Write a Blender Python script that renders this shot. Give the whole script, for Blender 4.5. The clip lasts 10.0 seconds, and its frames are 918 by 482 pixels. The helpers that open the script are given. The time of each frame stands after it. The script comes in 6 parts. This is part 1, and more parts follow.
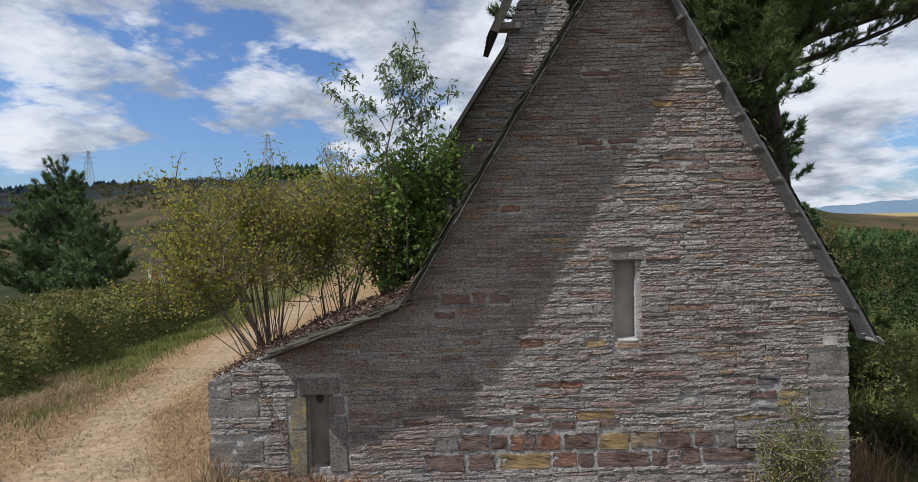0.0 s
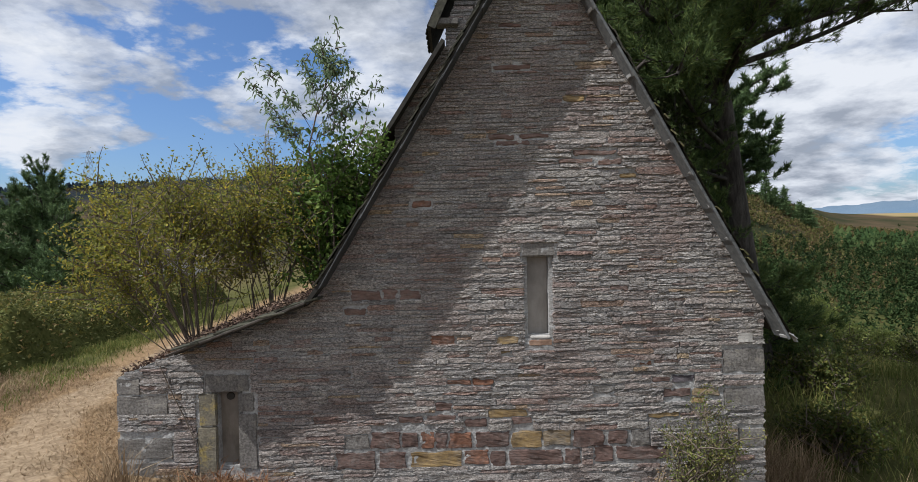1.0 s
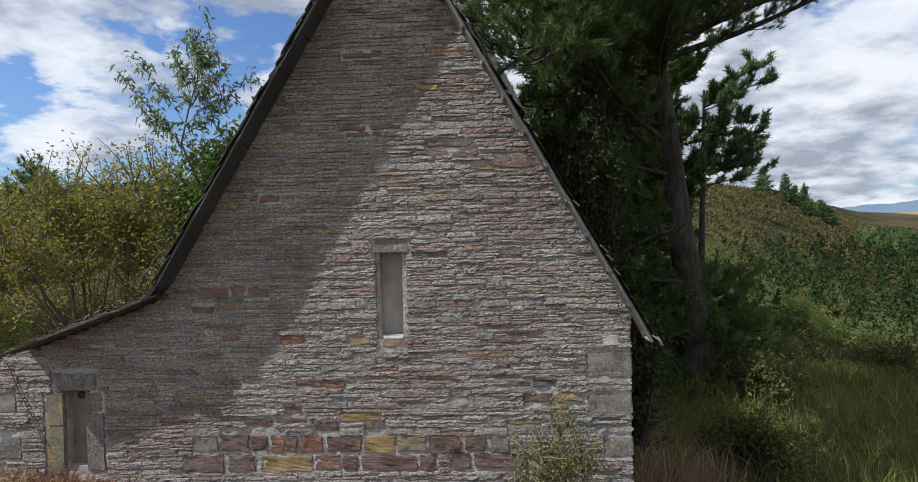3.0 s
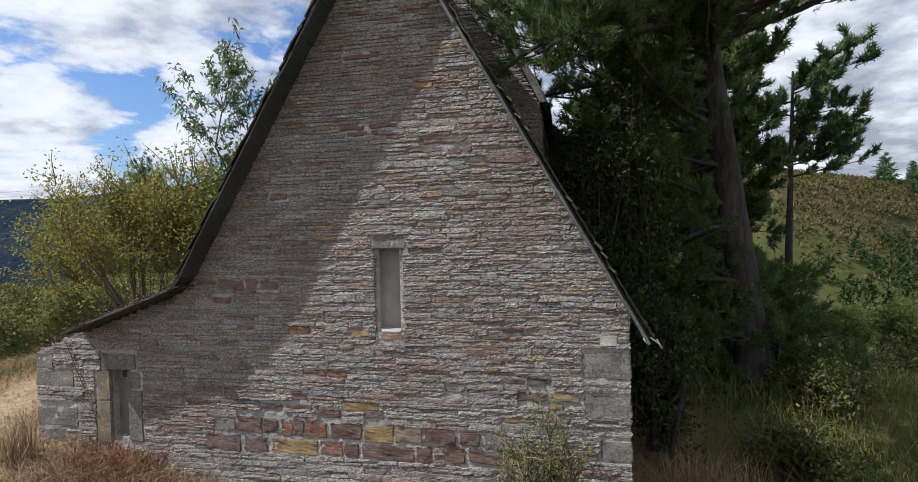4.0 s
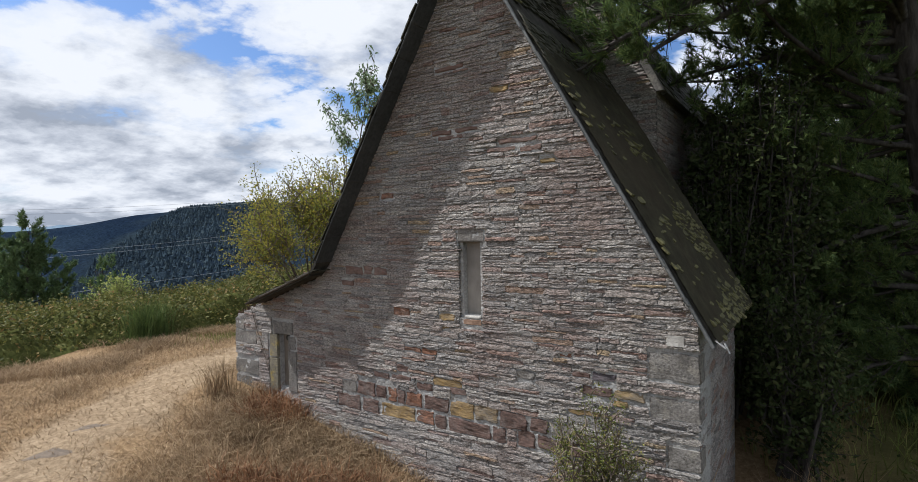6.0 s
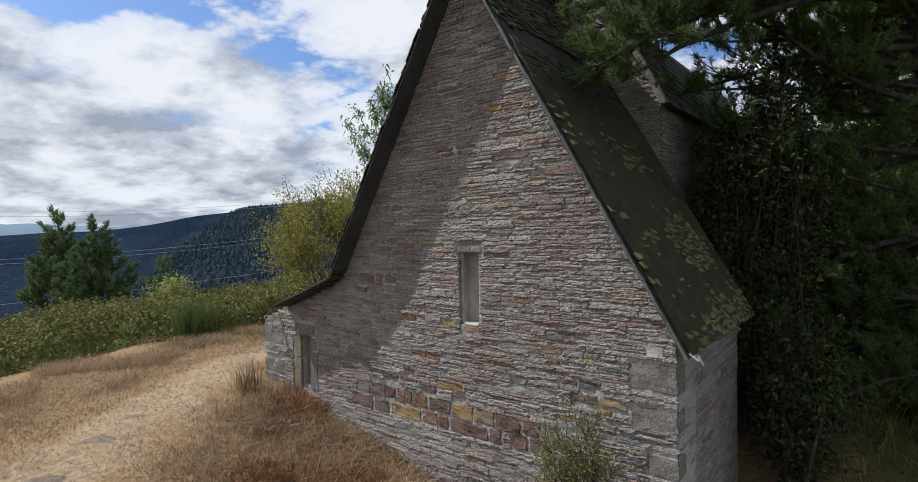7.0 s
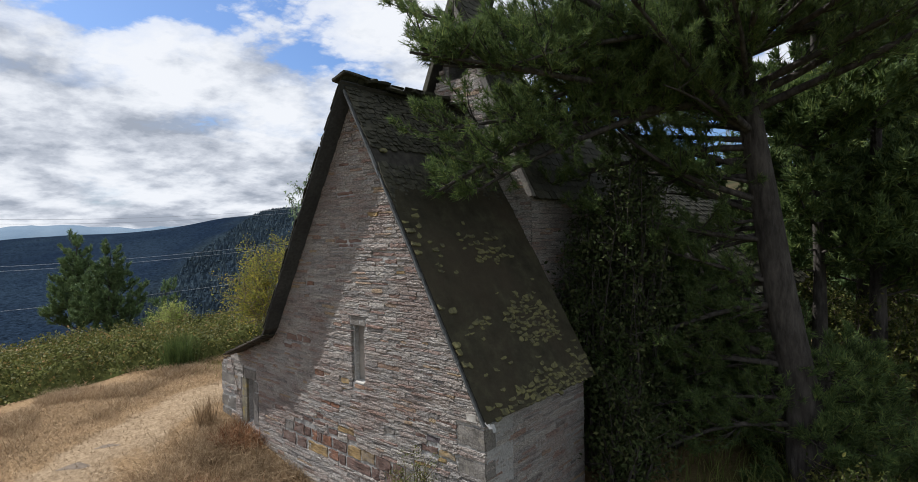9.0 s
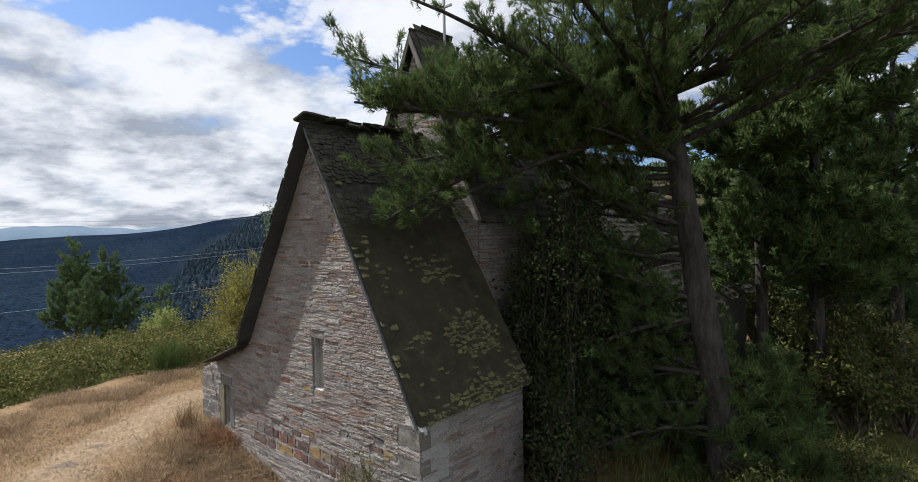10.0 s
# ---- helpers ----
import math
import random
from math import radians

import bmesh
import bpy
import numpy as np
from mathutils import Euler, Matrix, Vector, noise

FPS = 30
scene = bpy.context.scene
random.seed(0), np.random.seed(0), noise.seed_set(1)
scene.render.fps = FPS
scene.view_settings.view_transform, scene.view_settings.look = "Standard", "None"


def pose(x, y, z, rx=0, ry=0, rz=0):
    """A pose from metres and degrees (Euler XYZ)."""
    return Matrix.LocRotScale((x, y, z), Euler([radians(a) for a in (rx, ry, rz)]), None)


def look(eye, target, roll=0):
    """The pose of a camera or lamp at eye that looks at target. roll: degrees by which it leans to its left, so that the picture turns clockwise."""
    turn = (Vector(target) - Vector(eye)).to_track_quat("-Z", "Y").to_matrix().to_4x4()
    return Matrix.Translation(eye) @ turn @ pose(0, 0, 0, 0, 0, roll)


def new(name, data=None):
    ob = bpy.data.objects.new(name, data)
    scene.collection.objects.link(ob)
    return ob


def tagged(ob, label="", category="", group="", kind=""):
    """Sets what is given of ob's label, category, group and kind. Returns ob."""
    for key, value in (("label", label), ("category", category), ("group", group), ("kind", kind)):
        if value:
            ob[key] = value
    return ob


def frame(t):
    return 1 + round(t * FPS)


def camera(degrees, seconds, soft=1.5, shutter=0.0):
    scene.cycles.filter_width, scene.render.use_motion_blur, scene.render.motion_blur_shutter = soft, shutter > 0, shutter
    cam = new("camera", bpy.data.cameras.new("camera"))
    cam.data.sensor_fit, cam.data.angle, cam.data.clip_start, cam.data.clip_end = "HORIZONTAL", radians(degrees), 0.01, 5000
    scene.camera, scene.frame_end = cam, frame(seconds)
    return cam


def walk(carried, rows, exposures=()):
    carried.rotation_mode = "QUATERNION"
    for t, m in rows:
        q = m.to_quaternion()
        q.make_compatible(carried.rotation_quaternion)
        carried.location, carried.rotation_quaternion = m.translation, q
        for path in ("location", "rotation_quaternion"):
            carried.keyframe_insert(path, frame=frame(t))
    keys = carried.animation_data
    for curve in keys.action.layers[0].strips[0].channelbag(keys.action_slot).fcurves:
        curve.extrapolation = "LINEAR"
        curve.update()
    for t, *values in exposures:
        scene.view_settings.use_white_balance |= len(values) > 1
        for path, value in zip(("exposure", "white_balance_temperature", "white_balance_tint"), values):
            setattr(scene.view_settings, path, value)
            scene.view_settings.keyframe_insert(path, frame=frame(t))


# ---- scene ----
cam = camera(81.2, 10.0, 0.85)
METRES, EYE, TILT, LEAN, TURN = 12.0, 3.1, 0.0, 0.0, -0.67
ROWS = [
    (0.0, 0.0, 0.0, 0.0, -0.03, -1.28, 1.26),
    (0.5, 0.0409, 0.0024, -0.0019, 0.09, -1.28, 1.23),
    (1.0, 0.0971, 0.0053, -0.007, 0.11, -1.26, 1.23),
    (1.5, 0.1431, 0.0131, -0.0099, 0.1, -1.26, 1.18),
    (2.0, 0.1908, 0.0235, -0.0118, 0.15, -1.3, 1.14),
    (2.5, 0.23, 0.0296, -0.0144, 0.73, -1.26, 1.17),
    (4.0, 0.369, 0.0452, -0.015, 11.9, -1.66, 1.28),
    (4.5, 0.4072, 0.0487, -0.0158, 20.1, -1.61, 1.27),
    (5.0, 0.4442, 0.0533, -0.0185, 27.62, -1.37, 1.1),
    (5.5, 0.4781, 0.0594, -0.0213, 31.0, -1.24, 0.99),
    (6.0, 0.5153, 0.0646, -0.0213, 34.27, -1.45, 1.18),
    (7.5, 0.6315, 0.0752, 0.0086, 40.8, -1.21, 1.04),
    (8.0, 0.6988, 0.0791, 0.033, 41.31, -1.16, 1.02),
    (8.5, 0.7646, 0.081, 0.068, 41.62, -1.17, 1.09),
    (9.0, 0.8348, 0.0794, 0.104, 41.76, -1.16, 1.12),
    (9.5, 0.8962, 0.0761, 0.1265, 41.85, -1.1, 1.09),
    (10.0, 0.9617, 0.0698, 0.1397, 41.9, -1.08, 1.1),
]
walk(cam, [(t, pose(0, 0, EYE, TILT, LEAN, TURN) @ pose(METRES * x, METRES * y, METRES * z, 90 + pitch, roll, yaw)) for t, x, y, z, yaw, pitch, roll in ROWS],
     [(0.0, 0.08, 6200, 10), (2.5, 0.18, 6200, 10), (5.0, 0.30, 6200, 10), (7.5, 0.12, 6250, 10), (10.0, 0.26, 6350, 10)])


# ---- sun, sky, exposure ----
SUN_EL, SUN_OFF = radians(52.0), radians(19.0)      # height; how far it stands in front of the gable's plane
SUN_DIR = Vector((-math.cos(SUN_EL) * math.cos(SUN_OFF), -math.cos(SUN_EL) * math.sin(SUN_OFF), math.sin(SUN_EL)))
sun_data = bpy.data.lights.new("sun", "SUN")
sun_data.energy, sun_data.angle, sun_data.color = 5.0, radians(0.55), (1.0, 0.965, 0.92)
sun = new("sun", sun_data)
sun.matrix_world = look(SUN_DIR * 50, (0, 0, 0))


class Nodes:
    """Short hand for a node tree."""

    def __init__(self, tree):
        self.tree = tree
        tree.nodes.clear()

    def add(self, kind, **given):
        node = self.tree.nodes.new(kind)
        for key, value in given.items():
            if key in node.inputs:
                self.put(node.inputs[key], value)
            else:
                raise KeyError(key)
        return node

    def put(self, socket, value):
        if isinstance(value, bpy.types.NodeSocket):
            self.tree.links.new(value, socket)
        else:
            socket.default_value = value

    def noise(self, scale, detail=4.0, rough=0.55, vector=None, distortion=0.0):
        node = self.tree.nodes.new("ShaderNodeTexNoise")
        self.put(node.inputs["Scale"], scale)
        self.put(node.inputs["Detail"], detail)
        self.put(node.inputs["Roughness"], rough)
        self.put(node.inputs["Distortion"], distortion)
        if vector is not None:
            self.put(node.inputs["Vector"], vector)
        return node.outputs["Fac"]

    def math(self, op, a, b=0.0, clamp=False):
        node = self.tree.nodes.new("ShaderNodeMath")
        node.operation, node.use_clamp = op, clamp
        self.put(node.inputs[0], a)
        self.put(node.inputs[1], b)
        return node.outputs[0]

    def ramp(self, fac, stops):
        node = self.tree.nodes.new("ShaderNodeValToRGB")
        self.put(node.inputs["Fac"], fac)
        band = node.color_ramp
        while len(band.elements) < len(stops):
            band.elements.new(0.5)
        for e, (at, c) in zip(band.elements, stops):
            e.position = at
            e.color = (*c, 1) if not isinstance(c, float) else (c, c, c, 1)
        return node.outputs["Color"]

    def mix(self, fac, a, b, blend="MIX"):
        node = self.tree.nodes.new("ShaderNodeMix")
        node.data_type, node.blend_type = "RGBA", blend
        self.put(node.inputs[0], fac)
        self.put(node.inputs[6], a if not isinstance(a, tuple) or len(a) == 4 else (*a, 1))
        self.put(node.inputs[7], b if not isinstance(b, tuple) or len(b) == 4 else (*b, 1))
        return node.outputs[2]

    def scaled(self, vector, scale):
        node = self.tree.nodes.new("ShaderNodeMapping")
        node.vector_type = "POINT"
        self.put(node.inputs["Vector"], vector)
        node.inputs["Scale"].default_value = scale
        return node.outputs["Vector"]


world = bpy.data.worlds.new("sky")
scene.world = world
world.use_nodes = True
n = Nodes(world.node_tree)
sky = n.tree.nodes.new("ShaderNodeTexSky")
sky.sky_type, sky.sun_disc = "NISHITA", False
sky.sun_elevation, sky.sun_rotation = SUN_EL, math.atan2(SUN_DIR.x, SUN_DIR.y)
sky.air_density, sky.dust_density = 1.0, 1.2
way = n.tree.nodes.new("ShaderNodeTexCoord").outputs["Generated"]
parts_of_way = n.tree.nodes.new("ShaderNodeSeparateXYZ")
n.put(parts_of_way.inputs[0], way)


# the clouds lie in a level layer, so that they crowd and flatten towards the horizon
lift = n.math("ADD", n.math("MAXIMUM", parts_of_way.outputs["Z"], 0.0), 0.28)
layer = n.tree.nodes.new("ShaderNodeCombineXYZ")
n.put(layer.inputs[0], n.math("DIVIDE", parts_of_way.outputs["X"], lift))
n.put(layer.inputs[1], n.math("DIVIDE", parts_of_way.outputs["Y"], lift))
n.put(layer.inputs[2], n.math("MULTIPLY", parts_of_way.outputs["Z"], 1.6))


def cloud_mass(shift):
    """How thick the heaped clouds are along a way, or a little beside it."""
    moved = n.tree.nodes.new("ShaderNodeMapping")
    n.put(moved.inputs["Vector"], layer.outputs[0])
    moved.inputs["Location"].default_value = shift
    v = moved.outputs["Vector"]
    broad = n.noise(0.9, 3.0, 0.5, v, 0.2)
    heaps = n.noise(2.7, 8.0, 0.54, v, 0.1)
    puffs = n.math("ABSOLUTE", n.math("SUBTRACT", n.noise(6.5, 7.0, 0.6, v, 0.05), 0.5))
    return n.math("ADD", n.math("MULTIPLY", broad, 0.62), n.math("ADD", n.math("MULTIPLY", heaps, 0.46), n.math("MULTIPLY", puffs, 0.22)))


CLOUDS = (3.1, 5.7, 0.2)
mass, above = cloud_mass(CLOUDS), cloud_mass((CLOUDS[0] - 0.10, CLOUDS[1] - 0.06, CLOUDS[2] + 0.12))
toward = n.math("ADD", n.math("MULTIPLY", parts_of_way.outputs["X"], -0.31), n.math("MULTIPLY", parts_of_way.outputs["Y"], 0.95))
clearing = n.ramp(toward, [(0.84, 0.0), (0.95, 0.14)])      # the sky opens a little over the heath
amount = n.ramp(n.math("SUBTRACT", mass, clearing), [(0.440, 0.0), (0.480, 0.8), (0.54, 1.0)])
# sides turned to the sun are white, thick bellies grey
belly = n.math("ADD", n.math("MULTIPLY", n.math("SUBTRACT", above, mass), 1.9), n.math("MULTIPLY", mass, 0.85))
tone = n.ramp(belly, [(0.37, (8.5, 8.65, 8.95)), (0.44, (7.5, 7.75, 8.2)), (0.51, (5.8, 6.1, 6.7)), (0.62, (3.5, 3.85, 4.5))])
sky_cloud = n.mix(amount, n.mix(1.0, sky.outputs[0], (0.78, 0.98, 1.28), "MULTIPLY"), tone)
back = n.add("ShaderNodeBackground", Color=sky_cloud, Strength=0.092)
n.put(n.add("ShaderNodeOutputWorld").inputs["Surface"], back.outputs[0])


# ---- materials ----
def material(name, colour, rough=0.85, bump=None, strength=0.5, distance=0.02, through_light=0.0, metal=0.0, spec=0.15):
    """colour and bump: functions of the Nodes that return a socket, or a colour."""
    m = bpy.data.materials.new(name)
    m.use_nodes = True
    k = Nodes(m.node_tree)
    shader = k.add("ShaderNodeBsdfPrincipled", Roughness=rough, Metallic=metal)
    shader.inputs["Specular IOR Level"].default_value = spec
    c = colour(k) if callable(colour) else (*colour, 1)
    k.put(shader.inputs["Base Color"], c)
    if bump is not None:
        b = k.add("ShaderNodeBump", Strength=strength, Distance=distance, Height=bump(k))
        k.put(shader.inputs["Normal"], b.outputs[0])
    last = shader.outputs[0]
    if through_light:
        tl = k.add("ShaderNodeBsdfTranslucent", Color=c)
        mx = k.add("ShaderNodeMixShader", Fac=through_light)
        k.put(mx.inputs[1], last)
        k.put(mx.inputs[2], tl.outputs[0])
        last = mx.outputs[0]
    k.put(k.add("ShaderNodeOutputMaterial").inputs["Surface"], last)
    return m


def place(k):
    return k.tree.nodes.new("ShaderNodeNewGeometry").outputs["Position"]


def chance(k, islands):
    if islands:
        return k.tree.nodes.new("ShaderNodeNewGeometry").outputs["Random Per Island"]
    return k.tree.nodes.new("ShaderNodeObjectInfo").outputs["Random"]


def schist(islands):
    def colour(k):
        p = place(k)
        base = k.ramp(chance(k, islands), [(0.0, (0.232, 0.216, 0.204)), (0.16, (0.329, 0.309, 0.293)), (0.36, (0.420, 0.393, 0.367)), (0.52, (0.357, 0.311, 0.283)),
                                           (0.70, (0.455, 0.427, 0.392)), (0.87, (0.344, 0.280, 0.253)), (0.955, (0.315, 0.216, 0.180)), (0.993, (0.420, 0.321, 0.211))])
        base = k.mix(k.ramp(k.noise(0.9, 3.0, 0.6, p), [(0.50, 0.0), (0.64, 0.75)]), base, k.mix(0.55, base, (0.23, 0.150, 0.126)))
        grain = k.ramp(k.noise(44.0, 5.0, 0.85, k.scaled(p, (0.7, 1, 1.5))), [(0.38, 0.26), (0.5, 1.0), (0.62, 1.85)])
        c = k.mix(1.0, base, grain, "MULTIPLY")
        # lime washed over the faces here and there
        lime = k.math("MULTIPLY", k.ramp(k.noise(1.7, 7.0, 0.62, p), [(0.42, 0.05), (0.66, 1.0)]), k.ramp(k.noise(26.0, 7.0, 0.72, k.scaled(p, (0.6, 1, 1.5))), [(0.48, 0.0), (0.62, 0.55)]))
        return k.mix(lime, c, (0.475, 0.468, 0.45))
    return colour


def stone_bump(k):
    p = place(k)
    ledges = k.noise(20.0, 4.0, 0.65, k.scaled(p, (0.45, 0.5, 2.4)))
    pits = k.noise(58.0, 5.0, 0.8, k.scaled(p, (0.8, 1, 1.3)))
    return k.math("ADD", ledges, k.math("MULTIPLY", pits, 1.1))


def speckled(a, b, scale=12.0, stretch=(1, 1, 1), lichen=None, big=1.3):
    def colour(k):
        p = place(k)
        c = k.mix(k.ramp(k.noise(scale, 7.0, 0.65, k.scaled(p, stretch)), [(0.32, 0.0), (0.68, 1.0)]), a, b)
        c = k.mix(1.0, c, k.ramp(k.noise(big, 4.0, 0.6, p), [(0.3, 0.72), (0.7, 1.2)]), "MULTIPLY")
        if lichen:
            c = k.mix(k.ramp(k.noise(4.5, 8.0, 0.7, p), [(0.54, 0.0), (0.66, 0.85)]), c, lichen)
        return c
    return colour


def varied(stops, islands=True, scale=3.0):
    def colour(k):
        c = k.ramp(chance(k, islands), stops)
        return k.mix(1.0, c, k.ramp(k.noise(scale, 3.0, 0.6, place(k)), [(0.3, 0.7), (0.7, 1.25)]), "MULTIPLY")
    return colour


STONE = material("schist", schist(False), 0.9, stone_bump, 1.0, 0.038)
STONE_MANY = material("schist_facing", schist(True), 0.9, stone_bump, 1.0, 0.038)
DARK_WALL = material("dark_schist", speckled((0.10, 0.095, 0.09), (0.24, 0.225, 0.21), 16.0, (1, 1, 3)), 0.95, stone_bump, 1.0, 0.05)
MORTAR = material("lime_mortar", speckled((0.27, 0.265, 0.256), (0.53, 0.525, 0.51), 34.0), 0.95, lambda k: k.noise(22.0, 8.0, 0.7, place(k)), 1.0, 0.04)
GRANITE = material("granite", speckled((0.105, 0.098, 0.09), (0.285, 0.268, 0.248), 36.0, lichen=(0.30, 0.28, 0.24)), 0.9, lambda k: k.noise(38.0, 6.0, 0.75, place(k)), 1.0, 0.02)
GRANITE_LICHEN = material("lichened_granite", speckled((0.13, 0.12, 0.10), (0.28, 0.25, 0.18), 36.0, lichen=(0.38, 0.29, 0.085)), 0.9, lambda k: k.noise(38.0, 6.0, 0.75, place(k)), 1.0, 0.02)
def weathered(a, b, scale=14.0):
    """Coloured stone, greyed by weather and lime in patches."""
    def colour(k):
        p = place(k)
        c = k.mix(k.ramp(k.noise(scale, 6.0, 0.65, k.scaled(p, (1, 1, 2.4))), [(0.34, 0.0), (0.66, 1.0)]), a, b)
        c = k.mix(1.0, c, k.ramp(k.noise(4.0, 4.0, 0.6, p), [(0.3, 0.7), (0.7, 1.25)]), "MULTIPLY")
        grey = k.math("MULTIPLY", k.ramp(k.noise(3.3, 6.0, 0.65, p), [(0.46, 0.04), (0.68, 0.5)]), k.ramp(k.noise(30.0, 5.0, 0.7, p), [(0.42, 0.2), (0.60, 1.0)]))
        return k.mix(grey, c, (0.31, 0.295, 0.275))
    return colour


OCHRE = material("ochre_stone", weathered((0.21, 0.15, 0.085), (0.36, 0.25, 0.11)), 0.9, stone_bump, 1.0, 0.015)
RUST = material("rust_stone", weathered((0.13, 0.074, 0.055), (0.29, 0.14, 0.085)), 0.9, stone_bump, 1.0, 0.015)
UMBER = material("umber_stone", weathered((0.095, 0.068, 0.060), (0.19, 0.122, 0.102)), 0.9, stone_bump, 1.0, 0.015)
MIXED = material("grey_and_ochre_stone", weathered((0.20, 0.185, 0.165), (0.33, 0.235, 0.12), 5.0), 0.9, stone_bump, 1.0, 0.015)
BROWN = material("brown_stone", weathered((0.17, 0.118, 0.10), (0.27, 0.172, 0.14)), 0.9, stone_bump, 1.0, 0.018)
VIOLET = material("violet_stone", weathered((0.07, 0.062, 0.07), (0.13, 0.11, 0.12)), 0.9, stone_bump, 1.0, 0.012)
PLASTER = material("old_plaster", speckled((0.23, 0.21, 0.19), (0.32, 0.30, 0.27), 7.0, (1, 1, 0.4)), 0.9, lambda k: k.noise(30.0, 4.0, 0.6, place(k)), 0.3, 0.01)
BROWN_PLASTER = material("brown_plaster", speckled((0.15, 0.13, 0.105), (0.25, 0.215, 0.18), 7.0, (1, 1, 0.4)), 0.9, lambda k: k.noise(30.0, 4.0, 0.6, place(k)), 0.3, 0.01)
SILL = material("brick_sill", speckled((0.20, 0.12, 0.085), (0.36, 0.25, 0.18), 24.0), 0.9, lambda k: k.noise(40.0, 4.0, 0.6, place(k)), 0.5, 0.01)
LIME = material("lime_patch", speckled((0.36, 0.345, 0.32), (0.60, 0.58, 0.54), 24.0), 0.9, lambda k: k.noise(40.0, 4.0, 0.6, place(k)), 0.5, 0.01)


def slate_colour(islands, mossy):
    def colour(k):
        p = place(k)
        base = k.ramp(chance(k, islands), [(0.0, (0.030, 0.031, 0.027)), (0.5, (0.043, 0.043, 0.037)), (1.0, (0.064, 0.062, 0.052))])
        c = k.mix(1.0, base, k.ramp(k.noise(14.0, 6.0, 0.6, p), [(0.3, 0.6), (0.7, 1.3)]), "MULTIPLY")
        moss = k.ramp(k.noise(7.0, 5.0, 0.65, p), [(0.36, 0.20 * mossy), (0.56, 0.95 * mossy)])
        return k.mix(moss, c, k.mix(k.noise(19.0, 4.0, 0.6, p), (0.088, 0.087, 0.036), (0.225, 0.208, 0.098)))
    return colour


def moss_colour(k):
    p = place(k)
    c = k.ramp(k.noise(3.0, 8.0, 0.7, p), [(0.30, (0.034, 0.032, 0.023)), (0.52, (0.055, 0.051, 0.035)), (0.72, (0.084, 0.079, 0.050))])
    return k.mix(k.ramp(k.noise(0.8, 4.0, 0.6, p), [(0.45, 0.0), (0.65, 0.6)]), c, (0.064, 0.052, 0.037))


def slate_bump(k):
    return k.noise(24.0, 6.0, 0.65, place(k))


SLATE = material("slate", slate_colour(False, 0.15), 0.72, slate_bump, 0.5, 0.012)
MOSSY = material("mossy_slate", slate_colour(False, 1.0), 0.8, slate_bump, 0.6, 0.015)
MOSSY_MANY = material("mossy_slating", slate_colour(True, 1.0), 0.8, slate_bump, 0.6, 0.015)
SLATE_MANY = material("slating", slate_colour(True, 0.15), 0.72, slate_bump, 0.5, 0.012)
MOSS = material("roof_moss", moss_colour, 0.95, lambda k: k.noise(30.0, 7.0, 0.7, place(k)), 0.9, 0.03, spec=0.05)
PALE_SLATE = material("pale_slate", speckled((0.28, 0.28, 0.28), (0.45, 0.45, 0.44), 20.0), 0.7)
# one verge slate in two tones: lit on the right, shaded on the left
LIT_VERGE = material("verge_slate", speckled((0.10, 0.105, 0.108), (0.19, 0.195, 0.19), 18.0), 0.7, slate_bump, 0.4, 0.01)
LEAN_VERGE = material("brown_verge_slate", speckled((0.055, 0.046, 0.040), (0.13, 0.115, 0.10), 14.0), 0.85, slate_bump, 0.5, 0.01)
SHADED_VERGE = material("shaded_verge_slate", speckled((0.040, 0.043, 0.045), (0.075, 0.078, 0.078), 18.0), 0.7, slate_bump, 0.4, 0.01)
ROOF_BED = material("roof_bed", speckled((0.035, 0.033, 0.03), (0.075, 0.07, 0.06), 9.0), 0.95)
OLD_WOOD = material("weathered_wood", speckled((0.12, 0.11, 0.10), (0.26, 0.24, 0.215), 20.0, (6, 1, 1)), 0.85, lambda k: k.noise(40.0, 4.0, 0.6, k.scaled(place(k), (6, 1, 1))), 0.4, 0.01)
BARK = material("pine_bark", speckled((0.026, 0.023, 0.020), (0.098, 0.087, 0.078), 9.0, (1, 1, 0.25), big=0.8), 0.95, lambda k: k.noise(11.0, 6.0, 0.65, k.scaled(place(k), (1, 1, 0.3))), 1.0, 0.06)
TWIG = material("bush_bark", speckled((0.10, 0.08, 0.065), (0.20, 0.165, 0.13), 14.0, (1, 1, 0.3)), 0.9)
NEEDLES = material("pine_needles", varied([(0.0, (0.052, 0.082, 0.034)), (0.5, (0.095, 0.145, 0.050)), (0.85, (0.15, 0.205, 0.064)), (1.0, (0.22, 0.25, 0.08))], scale=0.6), 0.65, through_light=0.35)
YOUNG_NEEDLES = material("young_pine_needles", varied([(0.0, (0.06, 0.105, 0.048)), (1.0, (0.155, 0.22, 0.09))], scale=0.6), 0.6, through_light=0.2)
LEAF_OLIVE = material("olive_leaves", varied([(0.0, (0.15, 0.18, 0.042)), (0.55, (0.255, 0.252, 0.055)), (0.88, (0.34, 0.30, 0.06)), (0.97, (0.38, 0.31, 0.06)), (1.0, (0.48, 0.36, 0.05))], scale=1.1), 0.6, through_light=0.45)
LEAF_GREEN = material("green_leaves", varied([(0.0, (0.065, 0.125, 0.026)), (0.6, (0.125, 0.205, 0.046)), (1.0, (0.21, 0.28, 0.075))], scale=1.1), 0.55, through_light=0.35)
